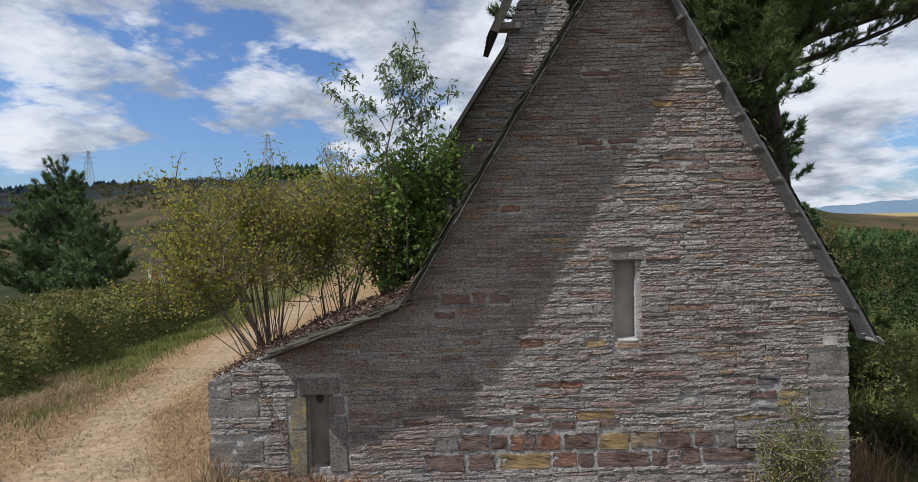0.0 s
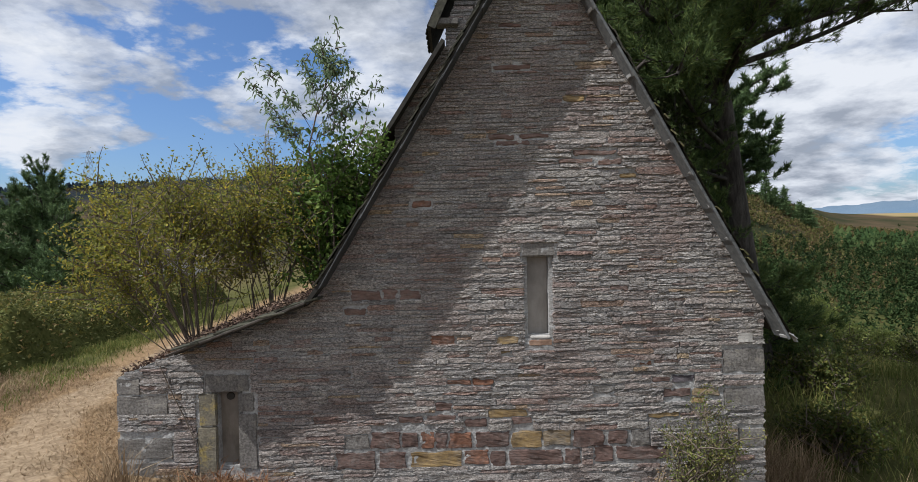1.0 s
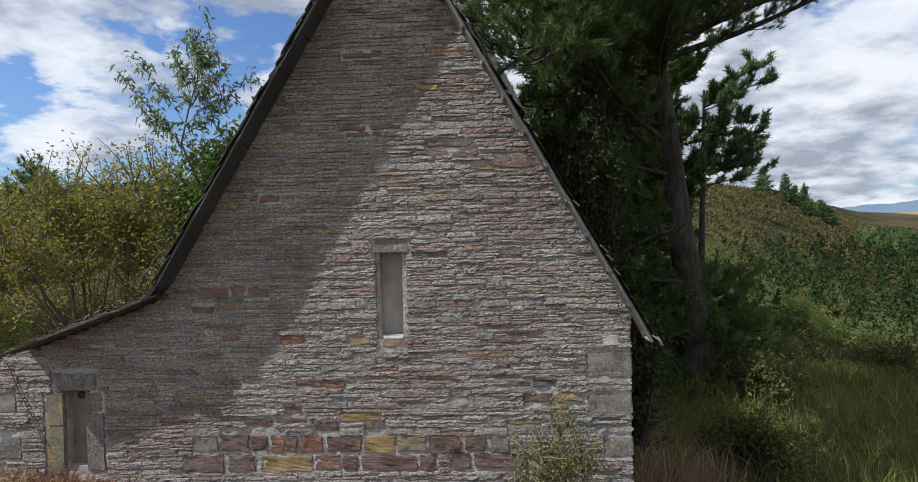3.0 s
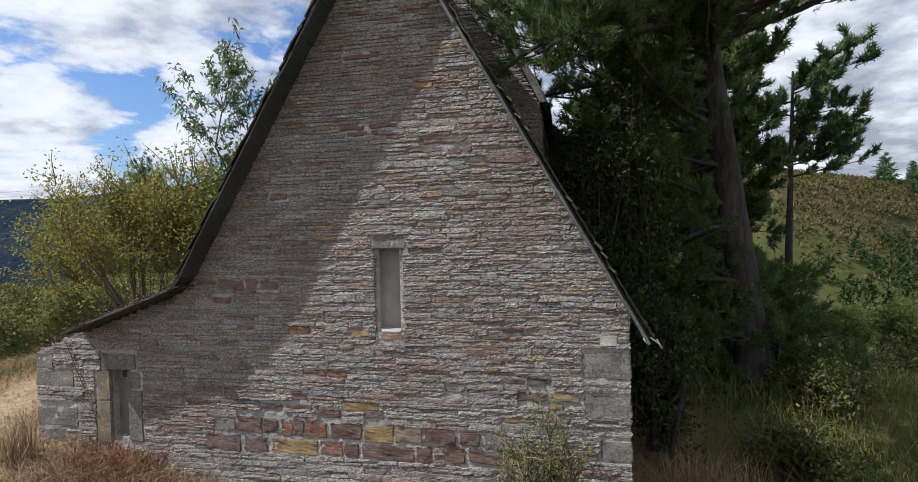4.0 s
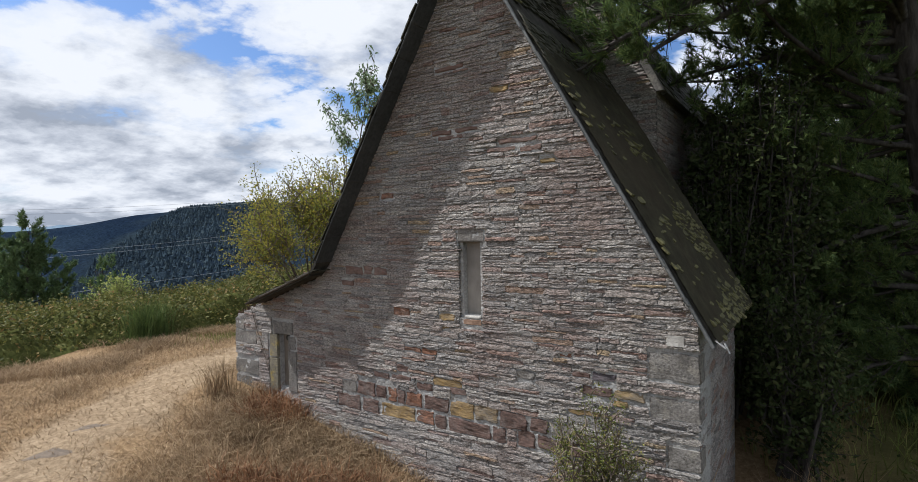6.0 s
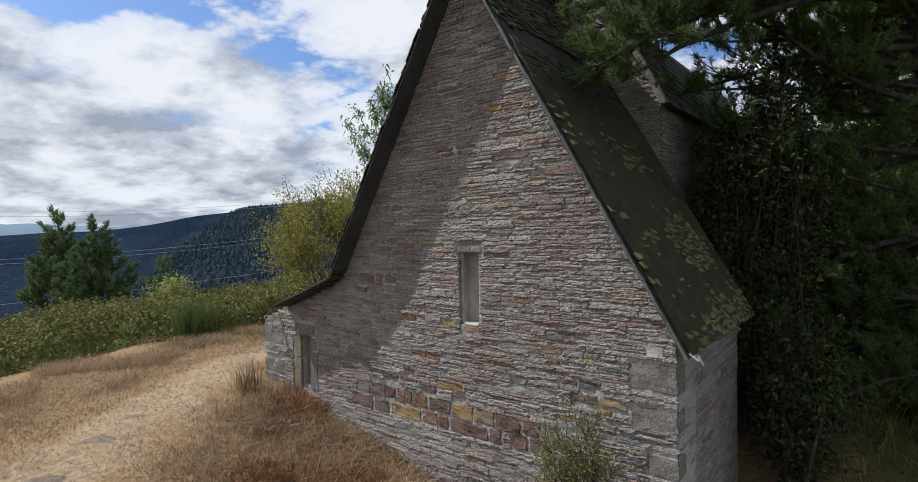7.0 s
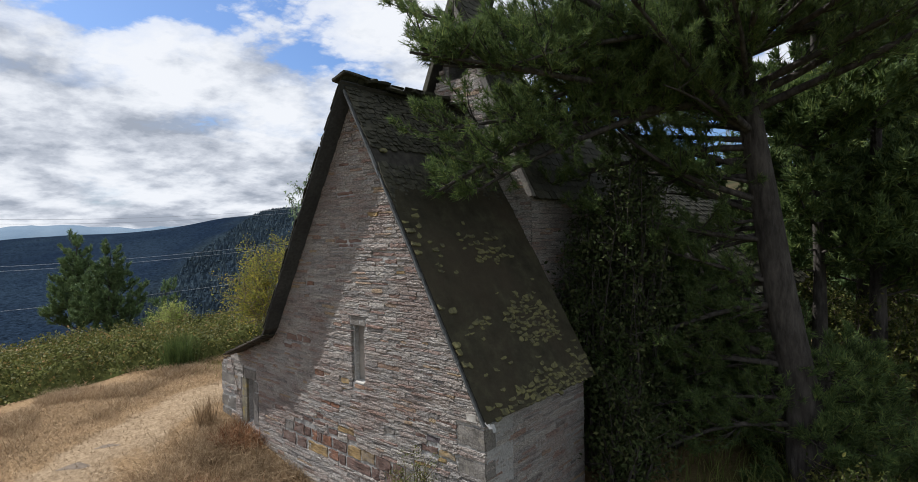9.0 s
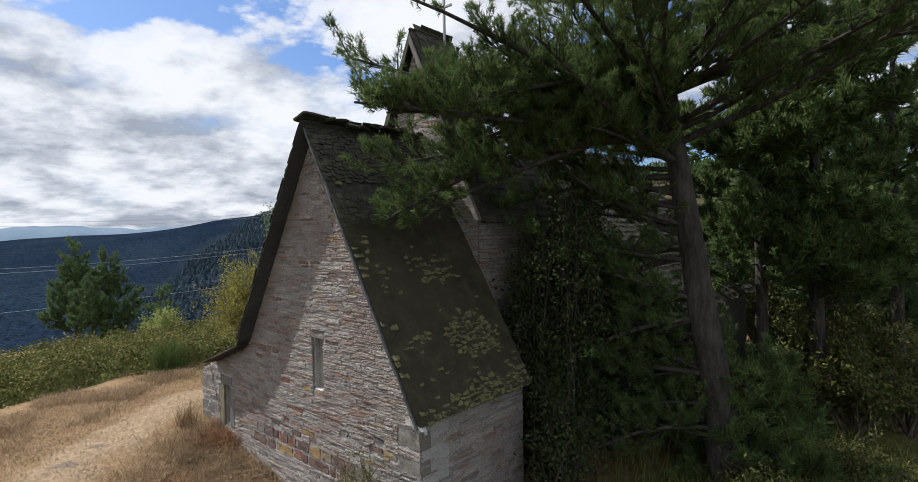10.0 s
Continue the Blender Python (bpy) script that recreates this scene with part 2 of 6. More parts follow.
LEAF_BRIGHT = material("bright_leaves", varied([(0.0, (0.20, 0.25, 0.07)), (0.6, (0.32, 0.37, 0.11)), (1.0, (0.44, 0.46, 0.16))], scale=1.1), 0.6, through_light=0.35)
LEAF_PALE = material("sapling_leaves", varied([(0.0, (0.13, 0.20, 0.10)), (1.0, (0.28, 0.35, 0.22))], scale=1.1), 0.5, through_light=0.35)
BRAMBLE = material("bramble_leaves", varied([(0.0, (0.060, 0.070, 0.022)), (0.6, (0.135, 0.142, 0.042)), (0.88, (0.21, 0.19, 0.06)), (1.0, (0.29, 0.18, 0.08))], scale=0.7), 0.6, through_light=0.25)
HEDGE_SHADE = material("bramble_shade", speckled((0.045, 0.056, 0.018), (0.115, 0.12, 0.042), 9.0), 0.95, spec=0.0)
BROOM = material("broom_stems", varied([(0.0, (0.05, 0.085, 0.025)), (1.0, (0.12, 0.16, 0.05))]), 0.7, through_light=0.2)
DRY = material("dry_grass", varied([(0.0, (0.16, 0.104, 0.062)), (0.5, (0.31, 0.22, 0.132)), (1.0, (0.47, 0.36, 0.23))], scale=0.8), 0.85, through_light=0.25)
WEED = material("green_weeds", varied([(0.0, (0.08, 0.11, 0.025)), (0.6, (0.16, 0.18, 0.05)), (1.0, (0.30, 0.26, 0.10))], scale=0.8), 0.75, through_light=0.25)
RUSTY = material("dead_bracken", varied([(0.0, (0.12, 0.06, 0.035)), (0.6, (0.23, 0.115, 0.06)), (1.0, (0.34, 0.19, 0.10))], scale=0.8), 0.85, through_light=0.2)
LITTER = material("dead_leaves", varied([(0.0, (0.045, 0.030, 0.026)), (0.6, (0.105, 0.066, 0.050)), (1.0, (0.21, 0.15, 0.105))], scale=2.0), 0.9)
# bluish haze of distance is put into these trees' base colour
HAZY_FOREST = material("hazy_far_forest", varied([(0.0, (0.020, 0.031, 0.044)), (0.6, (0.022, 0.034, 0.046)), (1.0, (0.026, 0.040, 0.049))], scale=0.01), 0.95, spec=0.0)
YOUNG_FOREST = material("young_plantation", varied([(0.0, (0.020, 0.038, 0.016)), (0.6, (0.036, 0.060, 0.022)), (1.0, (0.065, 0.088, 0.034))], scale=0.05), 0.95, spec=0.0)
HEATHER = material("heather_scrub", varied([(0.0, (0.06, 0.07, 0.025)), (0.5, (0.10, 0.10, 0.035)), (0.8, (0.13, 0.095, 0.05)), (1.0, (0.17, 0.12, 0.07))], scale=0.06), 0.9, spec=0.0)
STEEL = material("galvanised_steel", (0.30, 0.31, 0.32), 0.5, metal=0.6)
WIRE = material("power_line", (0.45, 0.46, 0.48), 0.5, metal=0.3)
RENDER_WHITE = material("white_render", speckled((0.55, 0.53, 0.50), (0.72, 0.70, 0.67), 3.0), 0.9)
TILE_ROOF = material("grey_roof", speckled((0.12, 0.10, 0.09), (0.20, 0.17, 0.15), 3.0), 0.9)
RED_PAINT = material("red_paint", speckled((0.40, 0.08, 0.06), (0.48, 0.16, 0.12), 3.0), 0.8)
DARK_GLASS = material("dark_window", (0.03, 0.035, 0.04), 0.15)
PATCH = material("bare_slate_ground", speckled((0.12, 0.098, 0.08), (0.22, 0.175, 0.135), 14.0), 0.95, lambda k: k.noise(20.0, 5.0, 0.6, place(k)), 0.4, 0.01)


def ground_colour(k):
    p = place(k)
    def attribute(name):
        node = k.tree.nodes.new("ShaderNodeAttribute")
        node.attribute_name = name
        return node.outputs["Fac"]
    fine = k.noise(16.0, 9.0, 0.75, p)
    straw = k.ramp(fine, [(0.30, (0.115, 0.074, 0.043)), (0.52, (0.235, 0.16, 0.092)), (0.72, (0.36, 0.265, 0.16))])
    dust = k.ramp(k.noise(9.0, 10.0, 0.80, p), [(0.30, (0.115, 0.082, 0.054)), (0.50, (0.255, 0.19, 0.125)), (0.70, (0.40, 0.315, 0.215))])
    worn = k.math("ADD", attribute("trail"), k.math("MULTIPLY", k.math("SUBTRACT", k.noise(2.1, 7.0, 0.7, p), 0.5), 1.8))
    near = k.mix(k.ramp(worn, [(0.25, 0.0), (0.75, 1.0)]), straw, dust)
    near = k.mix(k.ramp(k.noise(1.1, 6.0, 0.65, p), [(0.52, 0.0), (0.66, 0.5)]), near, k.mix(0.5, near, (0.135, 0.083, 0.046)))
    heath = k.ramp(k.noise(0.05, 8.0, 0.62, p), [(0.34, (0.018, 0.028, 0.016)), (0.50, (0.045, 0.043, 0.025)), (0.62, (0.078, 0.058, 0.037))])
    grain = k.ramp(k.noise(0.24, 6.0, 0.8, p), [(0.36, 0.30), (0.64, 1.6)])
    # aerial haze painted into the woods: navy farther off
    wood = k.mix(attribute("far_haze"), k.ramp(k.noise(0.012, 6.0, 0.6, p), [(0.36, (0.009, 0.016, 0.029)), (0.64, (0.018, 0.027, 0.035))]), k.ramp(k.noise(0.006, 6.0, 0.6, p), [(0.36, (0.009, 0.016, 0.030)), (0.64, (0.015, 0.025, 0.040))]))
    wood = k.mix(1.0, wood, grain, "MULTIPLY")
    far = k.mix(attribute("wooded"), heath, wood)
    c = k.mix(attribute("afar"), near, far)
    green = k.ramp(k.noise(1.3, 8.0, 0.65, p), [(0.34, (0.03, 0.042, 0.014)), (0.6, (0.075, 0.080, 0.028))])
    c = k.mix(attribute("verdant"), c, green)
    hay = k.ramp(k.noise(0.02, 3.0, 0.6, p), [(0.3, (0.24, 0.18, 0.09)), (0.7, (0.33, 0.26, 0.14))])
    return k.mix(attribute("hayfield"), c, hay)


GROUND = material("dry_ground", ground_colour, 0.95, lambda k: k.noise(7.0, 9.0, 0.7, place(k)), 0.7, 0.05, spec=0.0)
# the blue of this base colour stands for the air's haze
BLUE_HILLS = material("haze_tinted_hills", speckled((0.10, 0.155, 0.22), (0.13, 0.185, 0.245), 0.004), 0.95)


# ---- building helpers ----
def fast_mesh(name, verts, faces, smooth=False):
    """A mesh from arrays; all faces have the same number of corners."""
    verts, faces = np.asarray(verts, np.float32).reshape(-1, 3), np.asarray(faces, np.int32)
    me = bpy.data.meshes.new(name)
    me.vertices.add(len(verts))
    me.vertices.foreach_set("co", verts.ravel())
    count, k = faces.shape
    me.loops.add(count * k)
    me.loops.foreach_set("vertex_index", faces.ravel())
    me.polygons.add(count)
    me.polygons.foreach_set("loop_start", np.arange(0, count * k, k, dtype=np.int32))
    me.polygons.foreach_set("loop_total", np.full(count, k, np.int32))
    me.polygons.foreach_set("use_smooth", np.full(count, smooth))
    me.update()
    me.validate()
    return me


def put(name, data, mat, parent=None, label=""):
    ob = new(name, data)
    if data is not None and mat is not None and not data.materials:
        data.materials.append(mat)
    ob.parent = parent
    if label:
        ob["label"] = label
    return ob


def part(name, bm, mat, parent, label="", smooth=False):
    me = bpy.data.meshes.new(name)
    for f in bm.faces:
        f.smooth = smooth
    bm.to_mesh(me)
    bm.free()
    return put(name, me, mat, parent, label)


def thing(name, label, category, group="", kind=""):
    return tagged(new(name), label, category, group, kind)


def prism(outline, y0, y1):
    """A closed slab: an outline of (x, z) drawn out from y0 to y1."""
    bm = bmesh.new()
    a = [bm.verts.new((x, y0, z)) for x, z in outline]
    b = [bm.verts.new((x, y1, z)) for x, z in outline]
    bm.faces.new(a)
    bm.faces.new(b[::-1])
    for i in range(len(a)):
        j = (i + 1) % len(a)
        bm.faces.new((a[j], a[i], b[i], b[j]))
    bmesh.ops.recalc_face_normals(bm, faces=bm.faces)
    return bm


def block(x0, x1, y0, y1, z0, z1, bevel=0.012, rough=0.0, cuts=0):
    """A box with worn edges."""
    bm = bmesh.new()
    bmesh.ops.create_cube(bm, size=1)
    for v in bm.verts:
        v.co = Vector(((x0 + x1) / 2 + v.co.x * (x1 - x0), (y0 + y1) / 2 + v.co.y * (y1 - y0), (z0 + z1) / 2 + v.co.z * (z1 - z0)))
    if cuts:
        bmesh.ops.subdivide_edges(bm, edges=bm.edges, cuts=cuts, use_grid_fill=True)
    if bevel:
        bmesh.ops.bevel(bm, geom=[e for e in bm.edges if e.calc_face_angle(0) > 1], offset=bevel, segments=2, affect="EDGES")
    if rough:
        for v in bm.verts:
            v.co += noise.noise_vector(v.co * 6.0) * rough
    return bm


def tube(points, radii, sides=7):
    """A tapered tube along points, as arrays of verts and quads."""
    pts = [Vector(p) for p in points]
    verts, faces = [], []
    for i, p in enumerate(pts):
        d = (pts[min(i + 1, len(pts) - 1)] - pts[max(i - 1, 0)]).normalized()
        u = d.orthogonal().normalized()
        if i == 0:
            first = u
        u = (first - d * first.dot(d)).normalized() if (first - d * first.dot(d)).length > 0.1 else u
        w = d.cross(u)
        for s in range(sides):
            a = 2 * math.pi * s / sides
            verts.append(p + (u * math.cos(a) + w * math.sin(a)) * radii[i])
    for i in range(len(pts) - 1):
        for s in range(sides):
            t = (s + 1) % sides
            faces.append((i * sides + s, i * sides + t, (i + 1) * sides + t, (i + 1) * sides + s))
    return [tuple(v) for v in verts], faces


def joined_tubes(name, tubes, smooth=True):
    verts, faces = [], []
    for v, f in tubes:
        faces += [tuple(i + len(verts) for i in q) for q in f]
        verts += v
    return fast_mesh(name, verts, faces, smooth)


def rotations(rng, count):
    """Random turns, as an array of 3 x 3 matrices."""
    q = rng.normal(size=(count, 4))
    q /= np.linalg.norm(q, axis=1)[:, None]
    w, x, y, z = q.T
    return np.stack([np.stack([1 - 2 * (y * y + z * z), 2 * (x * y - z * w), 2 * (x * z + y * w)], 1), np.stack([2 * (x * y + z * w), 1 - 2 * (x * x + z * z), 2 * (y * z - x * w)], 1),
                     np.stack([2 * (x * z - y * w), 2 * (y * z + x * w), 1 - 2 * (x * x + y * y)], 1)], 1)


LEAF = np.array([(0, 0, 0), (0.28, 0.42, 0.07), (0, 1.0, -0.08), (-0.28, 0.42, 0.07)])


def leaves(name, centres, size, rng, flat=0.0, narrow=1.0, hang=0.0):
    """Folded leaf blades at the centres. flat: how far they lie level."""
    centres = np.asarray(centres)
    count = len(centres)
    turn = rotations(rng, count)
    s = size * rng.uniform(0.6, 1.3, count)
    v = np.einsum("nij,kj->nki", turn, LEAF * (narrow, 1, 1))
    v[:, 2, 2] -= hang
    v[:, :, 2] *= 1 - flat
    v = v * s[:, None, None] + centres[:, None, :]
    base = np.arange(count)[:, None] * 4
    faces = np.concatenate([base + np.array([[0, 1, 2]]), base + np.array([[0, 2, 3]])])
    return fast_mesh(name, v.reshape(-1, 3), faces)


def tufts(name, centres, ways, length, rng, blades=14, spread=0.75, width=0.011):
    """Needle tufts: thin blades that fan out from each centre about its way."""
    centres, ways = np.asarray(centres), np.asarray(ways)
    count = len(centres)
    d = ways[:, None, :] + rng.normal(0, spread, (count, blades, 3))
    d /= np.linalg.norm(d, axis=2)[:, :, None]
    side = np.cross(d, rng.normal(size=(count, blades, 3)))
    side /= np.linalg.norm(side, axis=2)[:, :, None]
    start = centres[:, None, :] + ways[:, None, :] * rng.uniform(-0.5, 0.4, (count, blades, 1)) * length
    tip = start + d * length * rng.uniform(0.6, 1.15, (count, blades, 1))
    w = width * side
    v = np.stack([start - w, start + w, tip], 2).reshape(-1, 3)
    return fast_mesh(name, v, np.arange(len(v)).reshape(-1, 3))


def blades(name, feet, height, rng, lean=0.35, width=0.006):
    """Grass: one bent blade of two triangles and a tip for each foot."""
    feet = np.asarray(feet)
    count = len(feet)
    h = height * rng.uniform(0.45, 1.25, count)
    a = rng.uniform(0, 2 * math.pi, count)
    side = np.stack([np.cos(a), np.sin(a), np.zeros(count)], 1) * width
    bend = rng.normal(0, lean, (count, 2))
    mid = feet + np.stack([bend[:, 0] * h * 0.35, bend[:, 1] * h * 0.35, h * 0.55], 1)
    tip = feet + np.stack([bend[:, 0] * h, bend[:, 1] * h, h * (1 - 0.25 * np.minimum(1, np.abs(bend).sum(1)))], 1)
    v = np.stack([feet - side, feet + side, mid + side * 0.8, mid - side * 0.8, tip], 1).reshape(-1, 3)
    b = np.arange(count)[:, None] * 5
    return fast_mesh(name, v, np.concatenate([b + np.array([[0, 1, 2]]), b + np.array([[0, 2, 3]]), b + np.array([[3, 2, 4]])]))


# ---- ground: one sheet to the horizon ----
AZ = (-180, -110, -60, -44, -36, -30, -22, -8, 10, 28, 42, 52, 60, 70, 84, 110, 180)      # degrees to the left of straight ahead
V_R = (60, 50, 40, 40, 38, 36, 34, 60, 60, 70, 80, 150, 220, 240, 240, 120, 60)             # the dip: how far
V_Z = (-4, -5, -5, -5, -4.6, -3.6, -1.5, 0, 1, -2, -4, -40, -75, -85, -80, -30, -4)         # and how deep
M_R = (300, 300, 300, 260, 200, 130, 95, 260, 330, 420, 600, 900, 1000, 1200, 1500, 900, 300)   # the ridge beyond: how far
M_E = (0.5, 0.6, 0.6, 0.55, 0.45, 2.3, 3.9, 4.5, 5.4, 4.8, 3.4, 2.8, 2.1, 0.65, -0.2, 0.5, 0.5)  # and its elevation
TRAIL = ((6.0, -9.0), (1.5, -3.0), (-1.2, 1.0), (-3.4, 4.3), (-5.0, 7.0), (-5.9, 9.5), (-6.1, 12.0), (-6.6, 16.0), (-6.4, 26.0))


def smooth(a, b, v):
    t = np.clip((v - a) / (b - a), 0, 1)
    return t * t * (3 - 2 * t)


def wave(x, y, s):
    return (np.sin(x / s * 1.7 + np.sin(y / s * 1.3) * 1.4) + np.sin(y / s * 2.1 + np.sin(x / s * 0.9) * 1.7)) * 0.5


def height(x, y):
    x, y = np.asarray(x, float), np.asarray(y, float)
    r = np.hypot(x, y) + 1e-6
    az = np.degrees(np.arctan2(-x, y))
    near = np.interp(x, (-14, -9, -6, -3.2, -1, 1, 2.5, 5, 9, 14), (-0.35, -0.1, -0.1, 0.0, -0.36, -0.85, -1.2, -1.55, -1.7, -2.2))
    near = near - 0.09 * np.clip(7 - y, 0, 9) + 0.02 * wave(x, y, 0.7) + 0.05 * wave(x, y, 2.3)
    near = near + smooth(8, 13, y) * smooth(-1, 4, x) * (-0.3 - near)
    vr, vz, mr, me_ = (np.interp(az, AZ, column) for column in (V_R, V_Z, M_R, M_E))
    mz = 3.2 + mr * np.tan(np.radians(me_))
    z1 = vz + (mz - vz) * smooth(0, 1, (r - vr) / (mr - vr))
    z2 = mz - smooth(1.0, 1.7, r / mr) * (0.12 * mr + 4)
    far = np.where(r < vr, vz, np.where(r < mr, z1, z2))
    far = far + smooth(60, 300, r) * (wave(x, y, 45) * 1.3 + wave(x, y, 160) * 4.0) * np.clip(r / 700, 0.15, 1.0)
    t = smooth(11, np.maximum(vr, 26), r)
    return near * (1 - t) + far * t


def trail_distance(x, y):
    best = np.full(np.shape(x), 1e9)
    for (ax, ay), (bx, by) in zip(TRAIL, TRAIL[1:]):
        t = np.clip(((x - ax) * (bx - ax) + (y - ay) * (by - ay)) / ((bx - ax) ** 2 + (by - ay) ** 2), 0, 1)
        best = np.minimum(best, np.hypot(x - ax - t * (bx - ax), y - ay - t * (by - ay)))
    return best


def build_ground():
    step = [0.0]
    while step[-1] < 4700:
        step.append(step[-1] + max(0.2, 0.055 * step[-1]))
    axis = np.array([-s for s in step[:0:-1]] + step)
    gx, gy = np.meshgrid(axis - 3.0, axis + 6.0, indexing="xy")
    gz = height(gx, gy)
    k = len(axis)
    idx = np.arange(k * k).reshape(k, k)
    faces = np.stack([idx[:-1, :-1], idx[:-1, 1:], idx[1:, 1:], idx[1:, :-1]], -1).reshape(-1, 4)
    me = fast_mesh("ground", np.stack([gx, gy, gz], -1).reshape(-1, 3), faces, True)
    r, az = np.hypot(gx, gy), np.degrees(np.arctan2(-gx, gy))
    d = trail_distance(gx, gy)
    masks = {
        "trail": 1 - smooth(0.45, 1.35, d * (1 + 0.6 * smooth(6, 10, gy)) + 0.22 * wave(gx, gy, 0.5)),
        "afar": smooth(25, 60, r),
        # where the woods take the bluer haze tint
        "far_haze": smooth(0.90, 1.06, r / np.interp(az, (44, 56, 63, 70, 77, 90), (1500, 1300, 1000, 720, 480, 260)) + 0.05 * wave(gx, gy, 90)),
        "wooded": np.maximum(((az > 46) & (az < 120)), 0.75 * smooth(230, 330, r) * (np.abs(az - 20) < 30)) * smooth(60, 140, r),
        "verdant": np.clip(smooth(5.0, 7.5, gx + 0.8 * wave(gx, gy, 1.1)) * smooth(95, 50, r) + smooth(-6.7, -8.0, gx) * smooth(7.5, 11, gy) * smooth(60, 30, r) * (1 - smooth(1.7, 1.0, d)), 0, 1) * 0.9,
        "hayfield": ((az < -37.5) & (az > -50) & (r > 185) & (r < 300)).astype(float),
    }
    for key, values in masks.items():
        layer = me.attributes.new(key, "FLOAT", "POINT")
        layer.data.foreach_set("value", values.astype(np.float32).ravel())
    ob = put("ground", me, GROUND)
    tagged(ob, "dry grassy hilltop with a worn sandy trail falling into wooded valleys", "ground", kind="structure")


build_ground()


def build_far_hills():
    """Blue ridges on the horizon, beyond all else; haze is in their colour."""
    rows = ((-62, -24, 3600, ((-62, 1.9), (-48, 1.75), (-40, 1.6), (-34, 1.2), (-24, 1.4))), (52, 112, 4200, ((52, 2.7), (58, 2.3), (66, 1.1), (72, 0.75), (78, 1.15), (84, 0.9), (95, 1.2), (112, 1.0))))
    for a0, a1, r, crest in rows:
        az = np.linspace(a0, a1, 90)
        el = np.interp(az, [c[0] for c in crest], [c[1] for c in crest]) + 0.05 * np.sin(az * 1.9) + 0.03 * np.sin(az * 5.3)
        verts = []
        for k, (f, drop) in enumerate(((0.86, 0.0), (0.94, 0.62), (1.0, 1.0), (1.08, 0.4))):
            rr = r * f
            for a, e in zip(az, el):
                z = -120 + (3 + r * math.tan(radians(e)) + 120) * drop
                verts.append((-rr * math.sin(radians(a)), rr * math.cos(radians(a)), z))
        m = len(az)
        faces = [(j * m + i, j * m + i + 1, (j + 1) * m + i + 1, (j + 1) * m + i) for j in range(3) for i in range(m - 1)]
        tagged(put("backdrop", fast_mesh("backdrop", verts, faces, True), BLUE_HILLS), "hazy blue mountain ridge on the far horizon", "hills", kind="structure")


build_far_hills()

# ---- the chapel ----
WALL_Y, RIGHT_X, LEFT_X = 6.92, 5.15, -3.2
APEX = (2.30, 7.02)
EAVE = (5.37, 1.65)
KNEE = (-0.54, 2.41)
BACK_Y = 9.93
chapel = thing("chapel", "old schist chapel with steep mossy slate roofs and belfry", "chapel")


def roof_line(x):
    """The roof's outer edge over x."""
    xs = (-2.32, -0.72, KNEE[0], APEX[0], EAVE[0])
    return float(np.interp(x, xs, (1.62, 2.18, KNEE[1], APEX[1], EAVE[1])))


def wall_top(x):
    if x < -2.3:
        return 1.20 + 0.36 * (x + 3.2) / 0.9
    return roof_line(x) - (0.115 if x > KNEE[0] else 0.10)


def span_at(z):
    """From where to where the gable reaches at a height."""
    if z < wall_top(LEFT_X):
        return LEFT_X, RIGHT_X
    xs = np.linspace(LEFT_X, RIGHT_X, 600)
    inside = [x for x in xs if wall_top(x) > z]
    return (inside[0], inside[-1]) if inside else (0, 0)


SLIT = (2.10, 2.375, 1.63, 2.64)
LOW_SLIT = (-1.93, -1.66, 0.02, 0.98)


def gable_core():
    xs = [LEFT_X, -2.8, -2.31, -2.29, -1.6, -0.72, KNEE[0], APEX[0], RIGHT_X]
    outline = [(LEFT_X, -3.0), (RIGHT_X, -3.0)] + [(x, wall_top(x)) for x in reversed(xs)]
    bm = prism(outline, WALL_Y + 0.036, WALL_Y + 0.7)
    return bm


gable = part("gable_wall", gable_core(), MORTAR, chapel, "gable wall of thin grey and brown schist courses in pale lime mortar")
cut = part("cutter", block(SLIT[0], SLIT[1], WALL_Y - 0.3, WALL_Y + 0.16, SLIT[2], SLIT[3], 0), MORTAR, None)
cut2 = part("cutter", block(LOW_SLIT[0], LOW_SLIT[1], WALL_Y - 0.3, WALL_Y + 0.16, LOW_SLIT[2], LOW_SLIT[3], 0), MORTAR, None)
for c in (cut, cut2):
    mod = gable.modifiers.new("opening", "BOOLEAN")
    mod.operation, mod.object, mod.solver = "DIFFERENCE", c, "EXACT"
deps = bpy.context.evaluated_depsgraph_get()
opened = bpy.data.meshes.new_from_object(gable.evaluated_get(deps))
gable.modifiers.clear()
gable.data = opened
for c in (cut, cut2):
    bpy.data.objects.remove(c)

